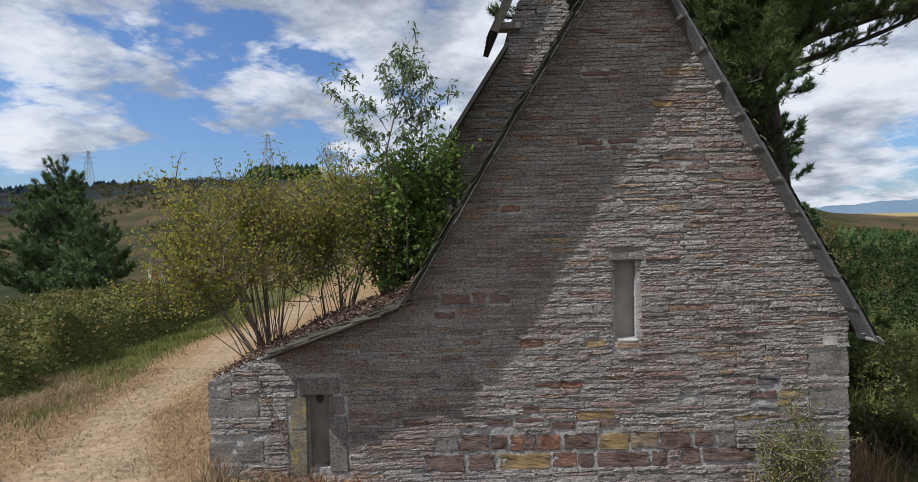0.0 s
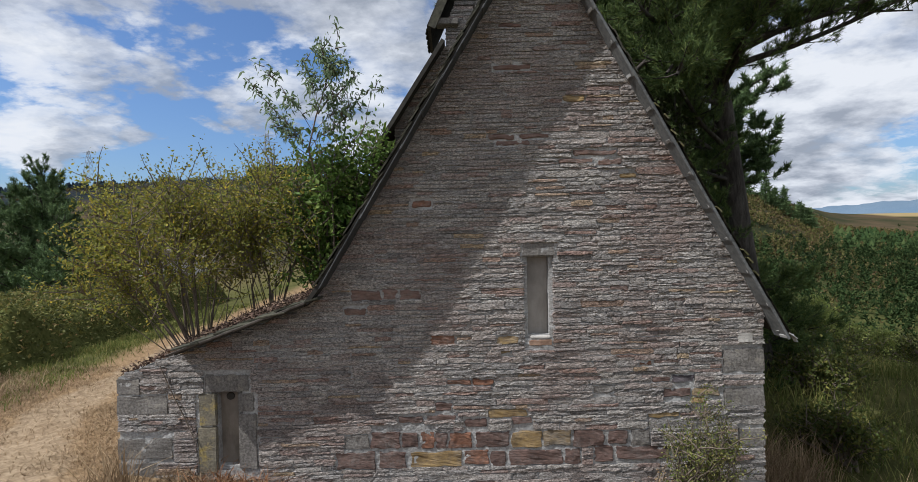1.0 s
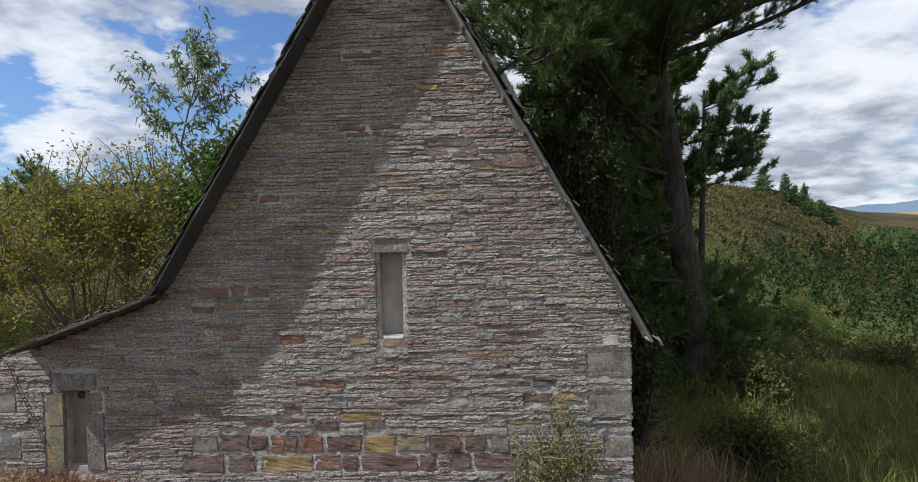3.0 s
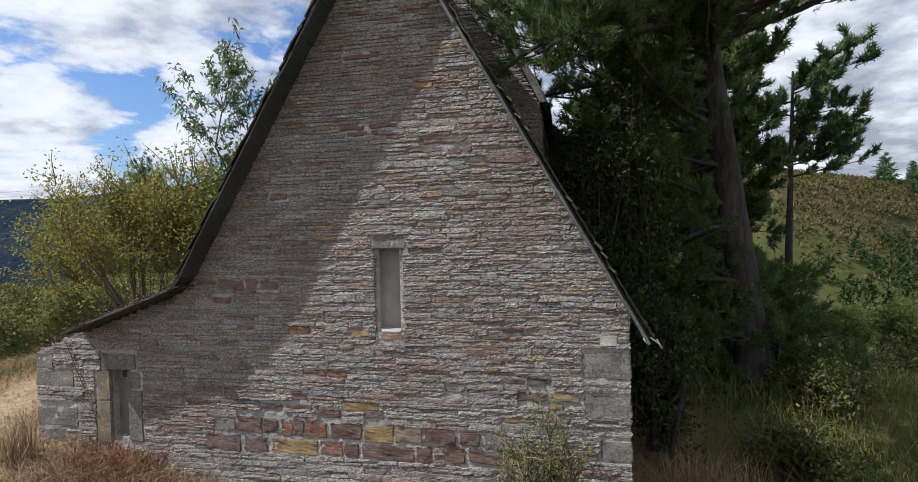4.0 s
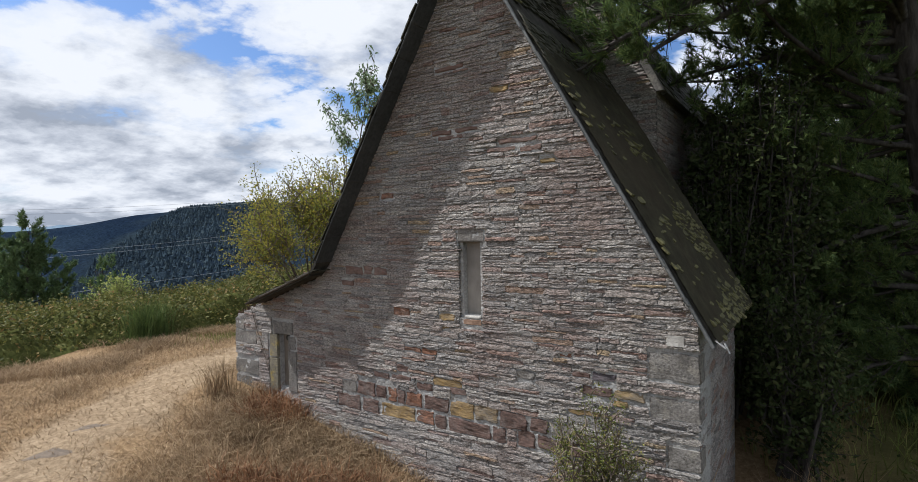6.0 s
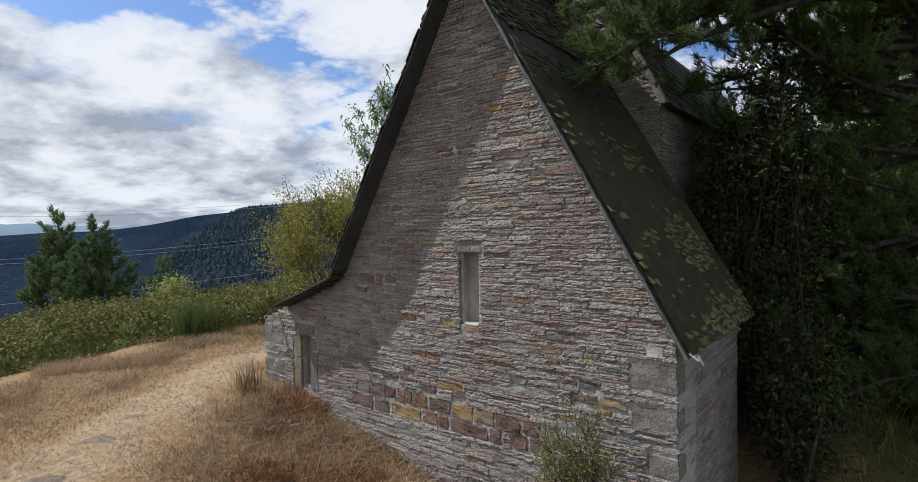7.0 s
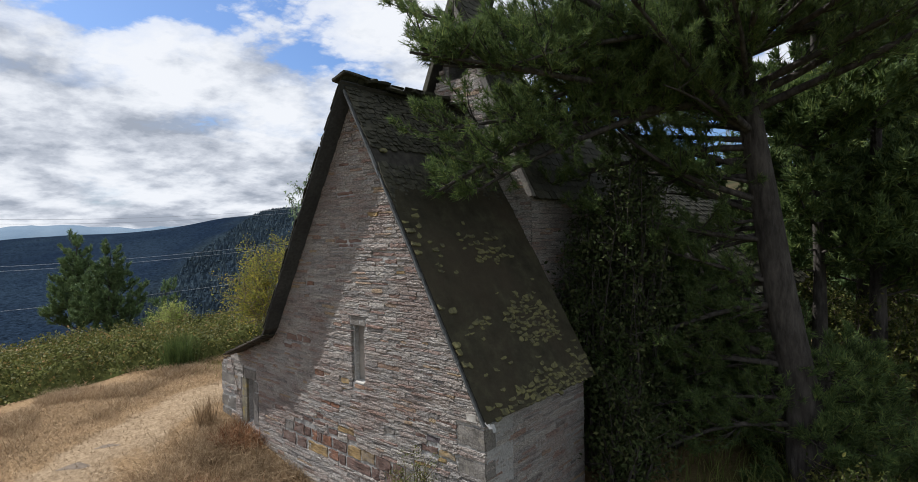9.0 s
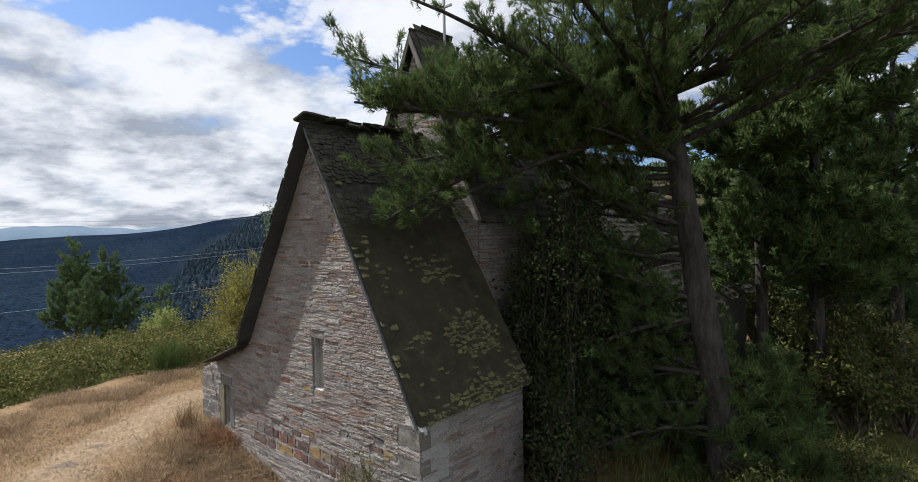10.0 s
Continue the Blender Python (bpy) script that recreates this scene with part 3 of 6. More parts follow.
def mortar_coat():
    step = 0.036
    xs, zs = np.arange(LEFT_X + 0.02, RIGHT_X - 0.01, step), np.arange(-1.9, 6.85, step)
    gx, gz = np.meshgrid(xs, zs)
    top = np.interp(gx, np.linspace(LEFT_X, RIGHT_X, 400), [wall_top(v) for v in np.linspace(LEFT_X, RIGHT_X, 400)])
    inside = gz < top - 0.03
    for x0, x1, z0, z1 in (SLIT, LOW_SLIT):
        inside &= ~((gx > x0 - 0.03) & (gx < x1 + 0.03) & (gz > z0 - 0.03) & (gz < z1 + 0.03))
    lumps = np.array([noise.fractal(Vector((x * 9.0, 0.0, z * 13.0)), 0.8, 2.1, 4) for x, z in zip(gx.ravel(), gz.ravel())]).reshape(gx.shape)
    broad = np.array([noise.noise(Vector((x * 1.6, 4.0, z * 1.9))) for x, z in zip(gx.ravel(), gz.ravel())]).reshape(gx.shape)
    gy = WALL_Y + 0.003 - 0.012 * np.clip(lumps, -1.2, 1.2) - 0.006 * np.clip(broad, -0.6, 0.7) + np.where(inside, 0, 0.03)
    idx = np.arange(gx.size).reshape(gx.shape)
    ok = (inside[:-1, :-1] & inside[:-1, 1:] & inside[1:, 1:] & inside[1:, :-1]).ravel()
    f = np.stack([idx[:-1, :-1], idx[:-1, 1:], idx[1:, 1:], idx[1:, :-1]], -1).reshape(-1, 4)[ok]
    return fast_mesh("mortar_coat", np.stack([gx, gy, gz], -1).reshape(-1, 3), f, True)


put("mortar_coat", mortar_coat(), MORTAR, gable, "pale uneven lime mortar in the joints")

# slit windows: dressed stones round a blocked opening
window = part("slit_window", block(SLIT[0] + 0.002, SLIT[1] - 0.002, WALL_Y + 0.13, WALL_Y + 0.158, SLIT[2] + 0.002, SLIT[3] - 0.002, 0.0), PLASTER, chapel, "narrow slit window blocked with grey plaster")
part("lintel", block(2.03, 2.47, WALL_Y - 0.006, WALL_Y + 0.2, 2.645, 2.83, 0.015, 0.012, 3), GRANITE, window, "granite lintel")
part("sill", block(2.12, 2.39, WALL_Y - 0.004, WALL_Y + 0.13, 1.585, 1.622, 0.01, 0.008, 2), LIME, window, "lime-splashed sill")
part("sill_brick", block(2.10, 2.41, WALL_Y - 0.008, WALL_Y + 0.1, 1.49, 1.572, 0.01, 0.008, 2), SILL, window, "reddish brick sill")
low = part("slit_window", block(LOW_SLIT[0] + 0.002, LOW_SLIT[1] - 0.002, WALL_Y + 0.13, WALL_Y + 0.158, LOW_SLIT[2] + 0.002, LOW_SLIT[3] - 0.002, 0.0), BROWN_PLASTER, chapel, "narrow slit window blocked with brownish plaster, a hole at its top")
hole = bmesh.new()
bmesh.ops.create_cone(hole, cap_ends=True, segments=14, radius1=0.055, radius2=0.05, depth=0.03, matrix=pose(-1.80, WALL_Y + 0.128, 0.90, 90))
part("air_hole", hole, ROOF_BED, low, "dark round hole")
part("lintel", block(-2.07, -1.50, WALL_Y - 0.012, WALL_Y + 0.2, 0.985, 1.22, 0.015, 0.012, 3), GRANITE, low, "granite lintel")
part("jamb", block(-2.16, -1.935, WALL_Y - 0.014, WALL_Y + 0.2, 0.55, 0.975, 0.012, 0.010, 3), GRANITE_LICHEN, low, "yellow-lichened granite jamb")
part("jamb", block(-2.18, -1.935, WALL_Y - 0.014, WALL_Y + 0.2, -0.06, 0.54, 0.012, 0.010, 3), GRANITE_LICHEN, low, "yellow-lichened granite jamb")
part("jamb", block(-1.655, -1.45, WALL_Y - 0.012, WALL_Y + 0.2, 0.72, 0.975, 0.012, 0.010, 3), GRANITE, low)
part("jamb", block(-1.655, -1.42, WALL_Y - 0.012, WALL_Y + 0.2, -0.02, 0.71, 0.012, 0.010, 3), GRANITE, low)

# large dressed stones: x0, x1, z0, z1
QUOINS = ((4.60, 5.16, 1.08, 1.40), (4.62, 5.16, 0.64, 0.90), (4.80, 5.16, 0.10, 0.36), (4.62, 5.16, -0.62, -0.35),
          (-3.21, -2.55, 0.72, 0.97), (-3.21, -2.50, 0.14, 0.42), (-3.21, -2.90, 0.98, 1.19), (-3.21, -2.72, -0.25, 0.10))
for x0, x1, z0, z1 in QUOINS:
    part("quoin", block(x0, x1, WALL_Y - 0.008, WALL_Y + 0.25, z0, z1, 0.014, 0.02, 4), GRANITE, gable, "large dressed granite corner stone")
part("niche_stone", block(4.80, 5.00, WALL_Y - 0.02, WALL_Y + 0.1, 1.47, 1.60, 0.01, 0.01, 2), LIME, gable, "small pale framed stone")

# tinted stones of the tall lower courses and odd ones above: x0, x1, z0, z1, kind
TINTED = ((-0.30, 0.02, 0.20, 0.40, "g"), (0.04, 0.42, 0.20, 0.42, "u"), (0.44, 0.66, 0.20, 0.41, "u"), (0.68, 0.86, 0.19, 0.42, "r"), (0.87, 1.03, 0.18, 0.40, "u"), (1.04, 1.35, 0.18, 0.39, "r"),
          (1.38, 1.84, 0.19, 0.39, "u"), (1.86, 2.25, 0.17, 0.39, "o"), (2.26, 2.64, 0.19, 0.40, "m"), (2.66, 3.06, 0.16, 0.39, "u"), (3.10, 3.36, 0.18, 0.37, "u"), (3.40, 3.66, 0.16, 0.38, "g"),
          (-0.42, 0.10, -0.06, 0.17, "u"), (0.13, 0.50, -0.06, 0.16, "u"), (0.53, 1.22, -0.06, 0.15, "o"), (1.24, 1.56, -0.03, 0.16, "r"), (1.58, 1.78, -0.07, 0.14, "u"), (1.82, 2.51, -0.06, 0.15, "u"),
          (2.53, 2.76, -0.06, 0.15, "u"), (2.92, 3.18, -0.04, 0.18, "u"), (3.20, 3.92, -0.02, 0.16, "u"), (3.96, 4.30, -0.04, 0.12, "g"),
          (1.57, 2.07, 0.57, 0.68, "o"), (1.24, 1.56, 0.46, 0.57, "u"), (1.86, 2.13, 0.48, 0.58, "u"), (0.88, 1.10, 0.66, 0.79, "u"), (0.40, 0.72, 0.52, 0.62, "u"), (0.76, 1.16, 0.55, 0.63, "u"),
          (1.04, 1.36, 1.00, 1.08, "r"), (1.38, 1.64, 1.00, 1.08, "r"), (3.52, 3.70, 1.20, 1.27, "r"), (3.69, 3.93, 0.98, 1.06, "u"), (3.95, 4.24, 0.97, 1.08, "v"), (2.93, 3.20, 0.85, 0.97, "g"),
          (3.84, 4.20, 0.79, 0.90, "u"), (4.21, 4.57, 0.79, 0.90, "m"), (4.20, 4.38, 0.69, 0.77, "o"), (3.62, 4.05, 0.52, 0.60, "o"), (0.84, 1.17, 1.52, 1.66, "r"), (1.69, 1.96, 1.52, 1.63, "o"),
          (1.74, 1.88, 1.40, 1.45, "o"), (3.16, 3.40, 2.18, 2.26, "u"), (-0.18, 0.22, 2.12, 2.26, "b"), (0.24, 0.43, 2.13, 2.26, "b"), (0.45, 0.72, 2.12, 2.26, "b"), (-0.27, 0.03, 1.93, 2.03, "b"),
          (1.62, 1.98, 4.15, 4.22, "b"), (1.72, 2.16, 4.07, 4.14, "b"), (2.02, 2.40, 4.16, 4.22, "b"), (2.70, 3.28, 3.93, 4.00, "b"), (3.02, 3.34, 3.80, 3.88, "b"), (2.52, 2.98, 3.83, 3.89, "b"), (1.70, 2.20, 5.03, 5.10, "b"),
          (1.78, 2.08, 5.56, 5.62, "b"), (2.60, 2.88, 4.62, 4.70, "o"), (0.62, 0.90, 3.30, 3.40, "r"), (3.30, 3.52, 3.62, 3.69, "o"))
TINTS = {"o": OCHRE, "r": RUST, "u": UMBER, "g": GRANITE, "m": MIXED, "v": VIOLET, "b": BROWN}
for x0, x1, z0, z1, kind in TINTED:
    bm = block(x0 + 0.005, x1 - 0.005, WALL_Y - 0.010, WALL_Y + 0.1, z0 + 0.004, z1 - 0.004, 0.010, 0.0, 5)
    for v in bm.verts:
        w = noise.noise_vector(Vector((v.co.x * 6.0, v.co.z * 8.0, x0 * 3.1)))
        f = noise.noise_vector(Vector((v.co.x * 19.0, v.co.z * 24.0, z0 * 5.0)))
        v.co += Vector((w.x * 0.030 + f.x * 0.008, w.y * 0.016 + f.y * 0.008, w.z * 0.022 + f.z * 0.007))
    part("stone", bm, TINTS[kind], gable)


def stone_shapes(rng, count):
    """Rough flat-faced stones in a unit box, front towards -y."""
    shapes = []
    for _ in range(count):
        nx, nz = 8, 3
        gx, gz = np.meshgrid(np.linspace(-0.5, 0.5, nx), np.linspace(-0.5, 0.5, nz))
        edge = np.maximum(np.abs(gx), np.abs(gz)) > 0.49
        gx = gx + rng.normal(0, 0.03, gx.shape)
        gz = gz + rng.normal(0, 0.07, gz.shape) + 0.05 * np.sin(gx * rng.uniform(2, 7) + rng.uniform(0, 6))
        gy = -0.5 + rng.normal(0, 0.045, gx.shape) + np.where(edge, rng.uniform(0.0, 0.08), 0) + gz * rng.uniform(-0.06, 0.14) + gx * rng.uniform(-0.05, 0.05)
        front = np.stack([gx, gy, gz], -1).reshape(-1, 3)
        rim = [i for i in range(nx)] + [nx * j + nx - 1 for j in range(1, nz)] + [nx * (nz - 1) + i for i in range(nx - 2, -1, -1)] + [nx * j for j in range(nz - 2, 0, -1)]
        backing = front[rim].copy()
        backing[:, 1] = 0.6
        verts = np.concatenate([front, backing])
        tris = []
        for j in range(nz - 1):
            for i in range(nx - 1):
                a, b, c, d = j * nx + i, j * nx + i + 1, (j + 1) * nx + i + 1, (j + 1) * nx + i
                tris += [(a, b, c), (a, c, d)]
        m = len(rim)
        for i in range(m):
            a, b, c, d = rim[i], nx * nz + i, nx * nz + (i + 1) % m, rim[(i + 1) % m]
            tris += [(a, b, c), (a, c, d)]
        shapes.append((verts, np.array(tris)))
    return shapes


RNG = np.random.default_rng(5)
STONES = stone_shapes(RNG, 16)
STONE_MESHES = []
for v, f in STONES:
    me = fast_mesh("stone", v, f)
    me.materials.append(STONE)
    STONE_MESHES.append(me)

KEEP_OUT = [(x0, x1, z0, z1) for x0, x1, z0, z1 in QUOINS] + [(t[0], t[1], t[2], t[3]) for t in TINTED] + [
    (2.02, 2.48, 2.63, 2.84), (2.06, 2.42, 1.48, 2.66), (-2.19, -1.41, -0.1, 0.99), (-2.08, -1.49, 0.97, 1.23)]


def free_spans(a, b, z0, z1):
    """What is left of a..b between z0 and z1 beside the dressed stones."""
    spans = [(a, b)]
    for x0, x1, k0, k1 in KEEP_OUT:
        if k1 - 0.015 > z0 and k0 + 0.015 < z1:
            spans = [p for s in spans for p in ((s[0], min(s[1], x0 - 0.006)), (max(s[0], x1 + 0.006), s[1])) if p[1] - p[0] > 0.05]
    return spans


def coursed(rng, z_low, z_high, span, thick=(0.026, 0.072), wide=(0.12, 0.50), spans=None):
    """Stones of a coursed wall: centre x, z, width, height."""
    made, z = [], z_low
    while z < z_high:
        h = rng.uniform(*thick)
        h *= (1.25 if z < 1.4 else 1.0) * (1.5 if rng.random() < 0.12 else 1.0)
        a, b = span(z + h * 0.5)
        for s0, s1 in (spans(a, b, z, z + h) if spans else [(a, b)]):
            x = s0
            while x < s1 - 0.03:
                w = min(rng.uniform(*wide) * (1.3 if h > 0.08 else 1.0), s1 - x)
                if s1 - x - w < 0.08:
                    w = s1 - x
                if rng.random() < 0.25 and h > 0.06:      # two thin ones in the place of one
                    cut_at = rng.uniform(0.35, 0.65)
                    made.append((x + w / 2, z + h * cut_at / 2, w, h * cut_at))
                    made.append((x + w / 2, z + h * (1 + cut_at) / 2, w, h * (1 - cut_at)))
                else:
                    made.append((x + w / 2, z + h / 2, w, h))
                x += w
        z += h
    return made


def lay_stones(parent, made, at, rng, singles, many_material=STONE_MANY, depth=0.05):
    """at(x, z): the pose of the wall's face there; singles(x, z): whether a stone is a part of its own, else it joins the rest."""
    verts, tris, base, alone = [], [], 0, 0
    for x, z, w, h in made:
        k = int(rng.integers(len(STONES)))
        proud = rng.normal(0.0, 0.0042)
        m = at(x, z + 0.010 * math.sin(x * 1.3 + z * 0.7)) @ Matrix.Translation((0, -proud, 0)) @ pose(0, 0, 0, rng.normal(0, 1.5), rng.normal(0, 0.45), rng.normal(0, 0.45)) @ Matrix.Diagonal((w * 0.98, depth, h * rng.uniform(0.76, 0.98), 1))
        if alone < 300 and singles(x, z):
            ob = put("stone", STONE_MESHES[k], None, parent)
            ob.matrix_basis = m
            alone += 1
            continue
        v, f = STONES[k]
        a = np.array(m)
        verts.append(v @ a[:3, :3].T + a[:3, 3])
        tris.append(f + base)
        base += len(v)
    if verts:
        tagged(put("stone_facing", fast_mesh("stone_facing", np.concatenate(verts), np.concatenate(tris)), many_material, parent), kind="stuff")


def slate_shapes(rng, count):
    """Hand-split slates: x across, y up the slope (0 at the lower edge), z off the roof; a unit wide and long."""
    shapes = []
    for _ in range(count):
        lower = [(-0.5, 0.18 + rng.uniform(-0.08, 0.08)), (-0.36 + rng.uniform(-0.05, 0.05), 0.03), (-0.1, -0.02 + rng.uniform(-0.04, 0.04)), (0.15, -0.02 + rng.uniform(-0.04, 0.04)), (0.37 + rng.uniform(-0.05, 0.05), 0.05), (0.5, 0.2 + rng.uniform(-0.08, 0.08))]
        outline = lower + [(0.49, 1.0), (-0.49, 1.0)]
        top = [(x, y, 0.5 + rng.normal(0, 0.16)) for x, y in outline]
        under = [(x, y, -0.5) for x, y in outline]
        m = len(outline)
        verts = np.array(top + under)
        tris = [(0, i, i + 1) for i in range(1, m - 1)] + [(m + i, i, (i + 1) % m) for i in range(m)] + [(m + i, (i + 1) % m, m + (i + 1) % m) for i in range(m)]
        shapes.append((verts, np.array(tris)))
    return shapes


SLATES = slate_shapes(RNG, 12)
SLATE_MESHES = {}
for key, mat_ in (("moss", MOSSY), ("plain", SLATE)):
    SLATE_MESHES[key] = []
    for v, f in SLATES:
        me = fast_mesh("slate", v, f)
        me.materials.append(mat_)
        SLATE_MESHES[key].append(me)


def lay_slates(parent, frame_of_slope, length, width, rng, key="moss", row=0.17, wide=(0.17, 0.36), singles=300, size=1.5):
    """Slates on a slope. frame_of_slope: x along the eave, y up the slope, z off it."""
    verts, tris, base, alone = [], [], 0, 0
    u = -0.05
    while u < length - 0.06:
        step = row * rng.uniform(0.85, 1.15)
        x = 0.0
        while x < width - 0.03:
            w = min(rng.uniform(*wide) * (0.6 if x == 0 and rng.random() < 0.5 else 1), width - x)
            k = int(rng.integers(len(SLATES)))
            m = frame_of_slope @ Matrix.Translation((x + w / 2, u + rng.normal(0, 0.02), 0.03 + rng.normal(0, 0.004))) @ pose(0, 0, 0, -6.0 + rng.normal(0, 2.0), rng.normal(0, 2.4), rng.normal(0, 4.0)) @ Matrix.Diagonal((w * 0.98, row * size * rng.uniform(0.9, 1.15), 0.016, 1))
            if alone < singles and rng.random() < 0.8:
                ob = put("slate", SLATE_MESHES[key][k], None, parent)
                ob.matrix_basis = m
                alone += 1
            else:
                v, f = SLATES[k]
                a = np.array(m)
                verts.append(v @ a[:3, :3].T + a[:3, 3])
                tris.append(f + base)
                base += len(v)
            x += w
        u += step
    if verts:
        tagged(put("slating", fast_mesh("slating", np.concatenate(verts), np.concatenate(tris)), MOSSY_MANY if key == "moss" else SLATE_MANY, parent), kind="stuff")


def slope_frame(foot, along, up):
    """The frame of a roof slope from its lower front corner, the way along the eave and the way up."""
    x, y = Vector(along).normalized(), Vector(up).normalized()
    z = x.cross(y).normalized()
    m = Matrix((x, y, z)).transposed().to_4x4()
    m.translation = Vector(foot)
    return m


FRONT_Y, FRONT_LEFT, FRONT_LEAN = WALL_Y - 0.24, WALL_Y - 0.34, WALL_Y - 0.33      # how far the roofs stand out in front of the gable


def roof_slab(a, b, y0, y1, thick, mat, parent, name, label=""):
    """A slab between two points (x, z) of the roof's section; its top face runs through them."""
    (ax, az), (bx, bz) = a, b
    length = math.hypot(bx - ax, bz - az)
    nx, nz = -(bz - az) / length, (bx - ax) / length
    if nz < 0:
        nx, nz = -nx, -nz
    outline = [a, b, (bx - nx * thick, bz - nz * thick), (ax - nx * thick, az - nz * thick)]
    return part(name, prism(outline, y0, y1), mat, parent, label)


def inset(p, q, d):
    """p and q moved d square to the line between them, to below."""
    (ax, az), (bx, bz) = p, q
    length = math.hypot(bx - ax, bz - az)
    nx, nz = -(bz - az) / length, (bx - ax) / length
    if nz < 0:
        nx, nz = -nx, -nz
    return (ax - nx * d, az - nz * d), (bx - nx * d, bz - nz * d)


right_bed = roof_slab(*inset(EAVE, APEX, 0.035), FRONT_Y + 0.03, BACK_Y, 0.05, ROOF_BED, chapel, "roof_slope", "steep slope of rough mossy slates")
left_bed = roof_slab(*inset(KNEE, APEX, 0.035), FRONT_LEFT + 0.03, BACK_Y, 0.05, ROOF_BED, chapel, "roof_slope", "steep slope of dark slates")
knee_bed = roof_slab(*inset((-0.72, 2.18), KNEE, 0.035), FRONT_LEFT + 0.03, BACK_Y, 0.05, ROOF_BED, chapel, "roof_sweep", "swept foot of the steep roof")
lean_bed = roof_slab(*inset((-2.32, 1.62), (-0.72, 2.18), 0.035), FRONT_LEAN + 0.03, BACK_Y - 0.6, 0.05, ROOF_BED, chapel, "lean_to_roof", "low slate roof strewn with dead leaves, its end broken away")

right_up = Vector((APEX[0] - EAVE[0], 0, APEX[1] - EAVE[1]))
right_frame = slope_frame((EAVE[0], FRONT_Y, EAVE[1]), (0, 1, 0), right_up) @ Matrix.Translation((0, 0, -0.035))
SLOPE, DEEP = right_up.length, BACK_Y - FRONT_Y
# where slates stand clear of the moss: how far up the slope, how far back, reach up and back, share
CLEAR = ((1.18, 2.10, 0.55, 0.72, 1.0), (0.08, 2.0, 0.26, 1.2, 1.0), (0.0, 0.6, 0.18, 1.0, 0.55), (2.65, 1.75, 0.30, 0.62, 0.5), (1.32, 0.62, 0.18, 0.42, 0.6), (2.0, 0.12, 2.2, 0.16, 0.12), (3.2, 0.2, 1.0, 0.5, 0.25), (0.22, 3.0, 0.25, 0.5, 0.5))


def clear_of_moss(u, x):
    most = 0.035
    for cu, cx, ru, rx, share in CLEAR:
        d = math.hypot((u - cu) / ru, (x - cx) / rx) + 0.5 * noise.noise(Vector((u * 2.3, x * 2.3, cu)))
        most = max(most, share * (1 - min(1, max(0, (d - 0.75) / 0.45))))
    return most


def mossy_slope(parent, rng):
    """Rough little slates half drowned in moss; high up they lie bare and dark."""
    sets = {"lichen": ([], [], 0), "bare": ([], [], 0)}
    alone, u = 0, -0.05
    while u < SLOPE - 0.06:
        x = 0.0
        bare = u > SLOPE * (0.66 + 0.10 * math.sin(u * 3.0))
        while x < DEEP - 0.03:
            w = min(rng.uniform(0.09, 0.20), DEEP - x)
            free = rng.random() < clear_of_moss(u, x + w / 2)
            if bare or free:
                k = int(rng.integers(len(SLATES)))
                lift = 0.020 if bare else rng.uniform(0.036, 0.052)
                m = right_frame @ Matrix.Translation((x + w / 2, u + rng.normal(0, 0.018), lift)) @ pose(0, 0, 0, (-7.0 if bare else -15.0) + rng.normal(0, 3.0), rng.normal(0, 4.0), rng.normal(0, 5.5)) @ Matrix.Diagonal((w * rng.uniform(0.75, 1.1), (0.150 if bare else 0.108) * rng.uniform(0.8, 1.15), 0.016 if bare else 0.020, 1))
                kind = "bare" if bare else "lichen"
                if not bare and alone < 290:
                    ob = put("slate", SLATE_MESHES["moss"][k], None, parent)
                    ob.matrix_basis = m
                    alone += 1
                else:
                    verts, tris, base = sets[kind]
                    v, f = SLATES[k]
                    a = np.array(m)
                    verts.append(v @ a[:3, :3].T + a[:3, 3])
                    tris.append(f + base)
                    sets[kind] = (verts, tris, base + len(v))
            x += w
        u += 0.085 * rng.uniform(0.85, 1.15)
    for kind, mat_ in (("lichen", MOSSY_MANY), ("bare", SLATE_MANY)):
        verts, tris, _ = sets[kind]
        if verts:
            tagged(put("slating", fast_mesh("slating", np.concatenate(verts), np.concatenate(tris)), mat_, parent), kind="stuff")
    gu, gx = np.meshgrid(np.linspace(-0.04, SLOPE * 0.80, 110), np.linspace(0.0, DEEP, 80), indexing="ij")
    lump = np.array([noise.fractal(Vector((a * 7.0, b * 7.0, 1.0)), 0.9, 2.0, 4) for a, b in zip(gu.ravel(), gx.ravel())]).reshape(gu.shape)
    row = ((gu / 0.085) % 1.0 - 0.5) * -0.010
    gz = 0.040 + 0.009 * np.clip(lump, -1, 1) + row - 0.06 * smooth(SLOPE * 0.58, SLOPE * 0.74, gu + 0.25 * lump) - 0.025 * smooth(0.12, 0.0, gx)
    a = np.array(right_frame)
    pts = np.stack([gx, gu, gz], -1).reshape(-1, 3) @ a[:3, :3].T + a[:3, 3]
    idx = np.arange(gu.size).reshape(gu.shape)
    f = np.stack([idx[:-1, :-1], idx[:-1, 1:], idx[1:, 1:], idx[1:, :-1]], -1).reshape(-1, 4)
    tagged(put("moss_cover", fast_mesh("moss_cover", pts, f, True), MOSS, parent, "dark olive moss over the slates"), kind="stuff")


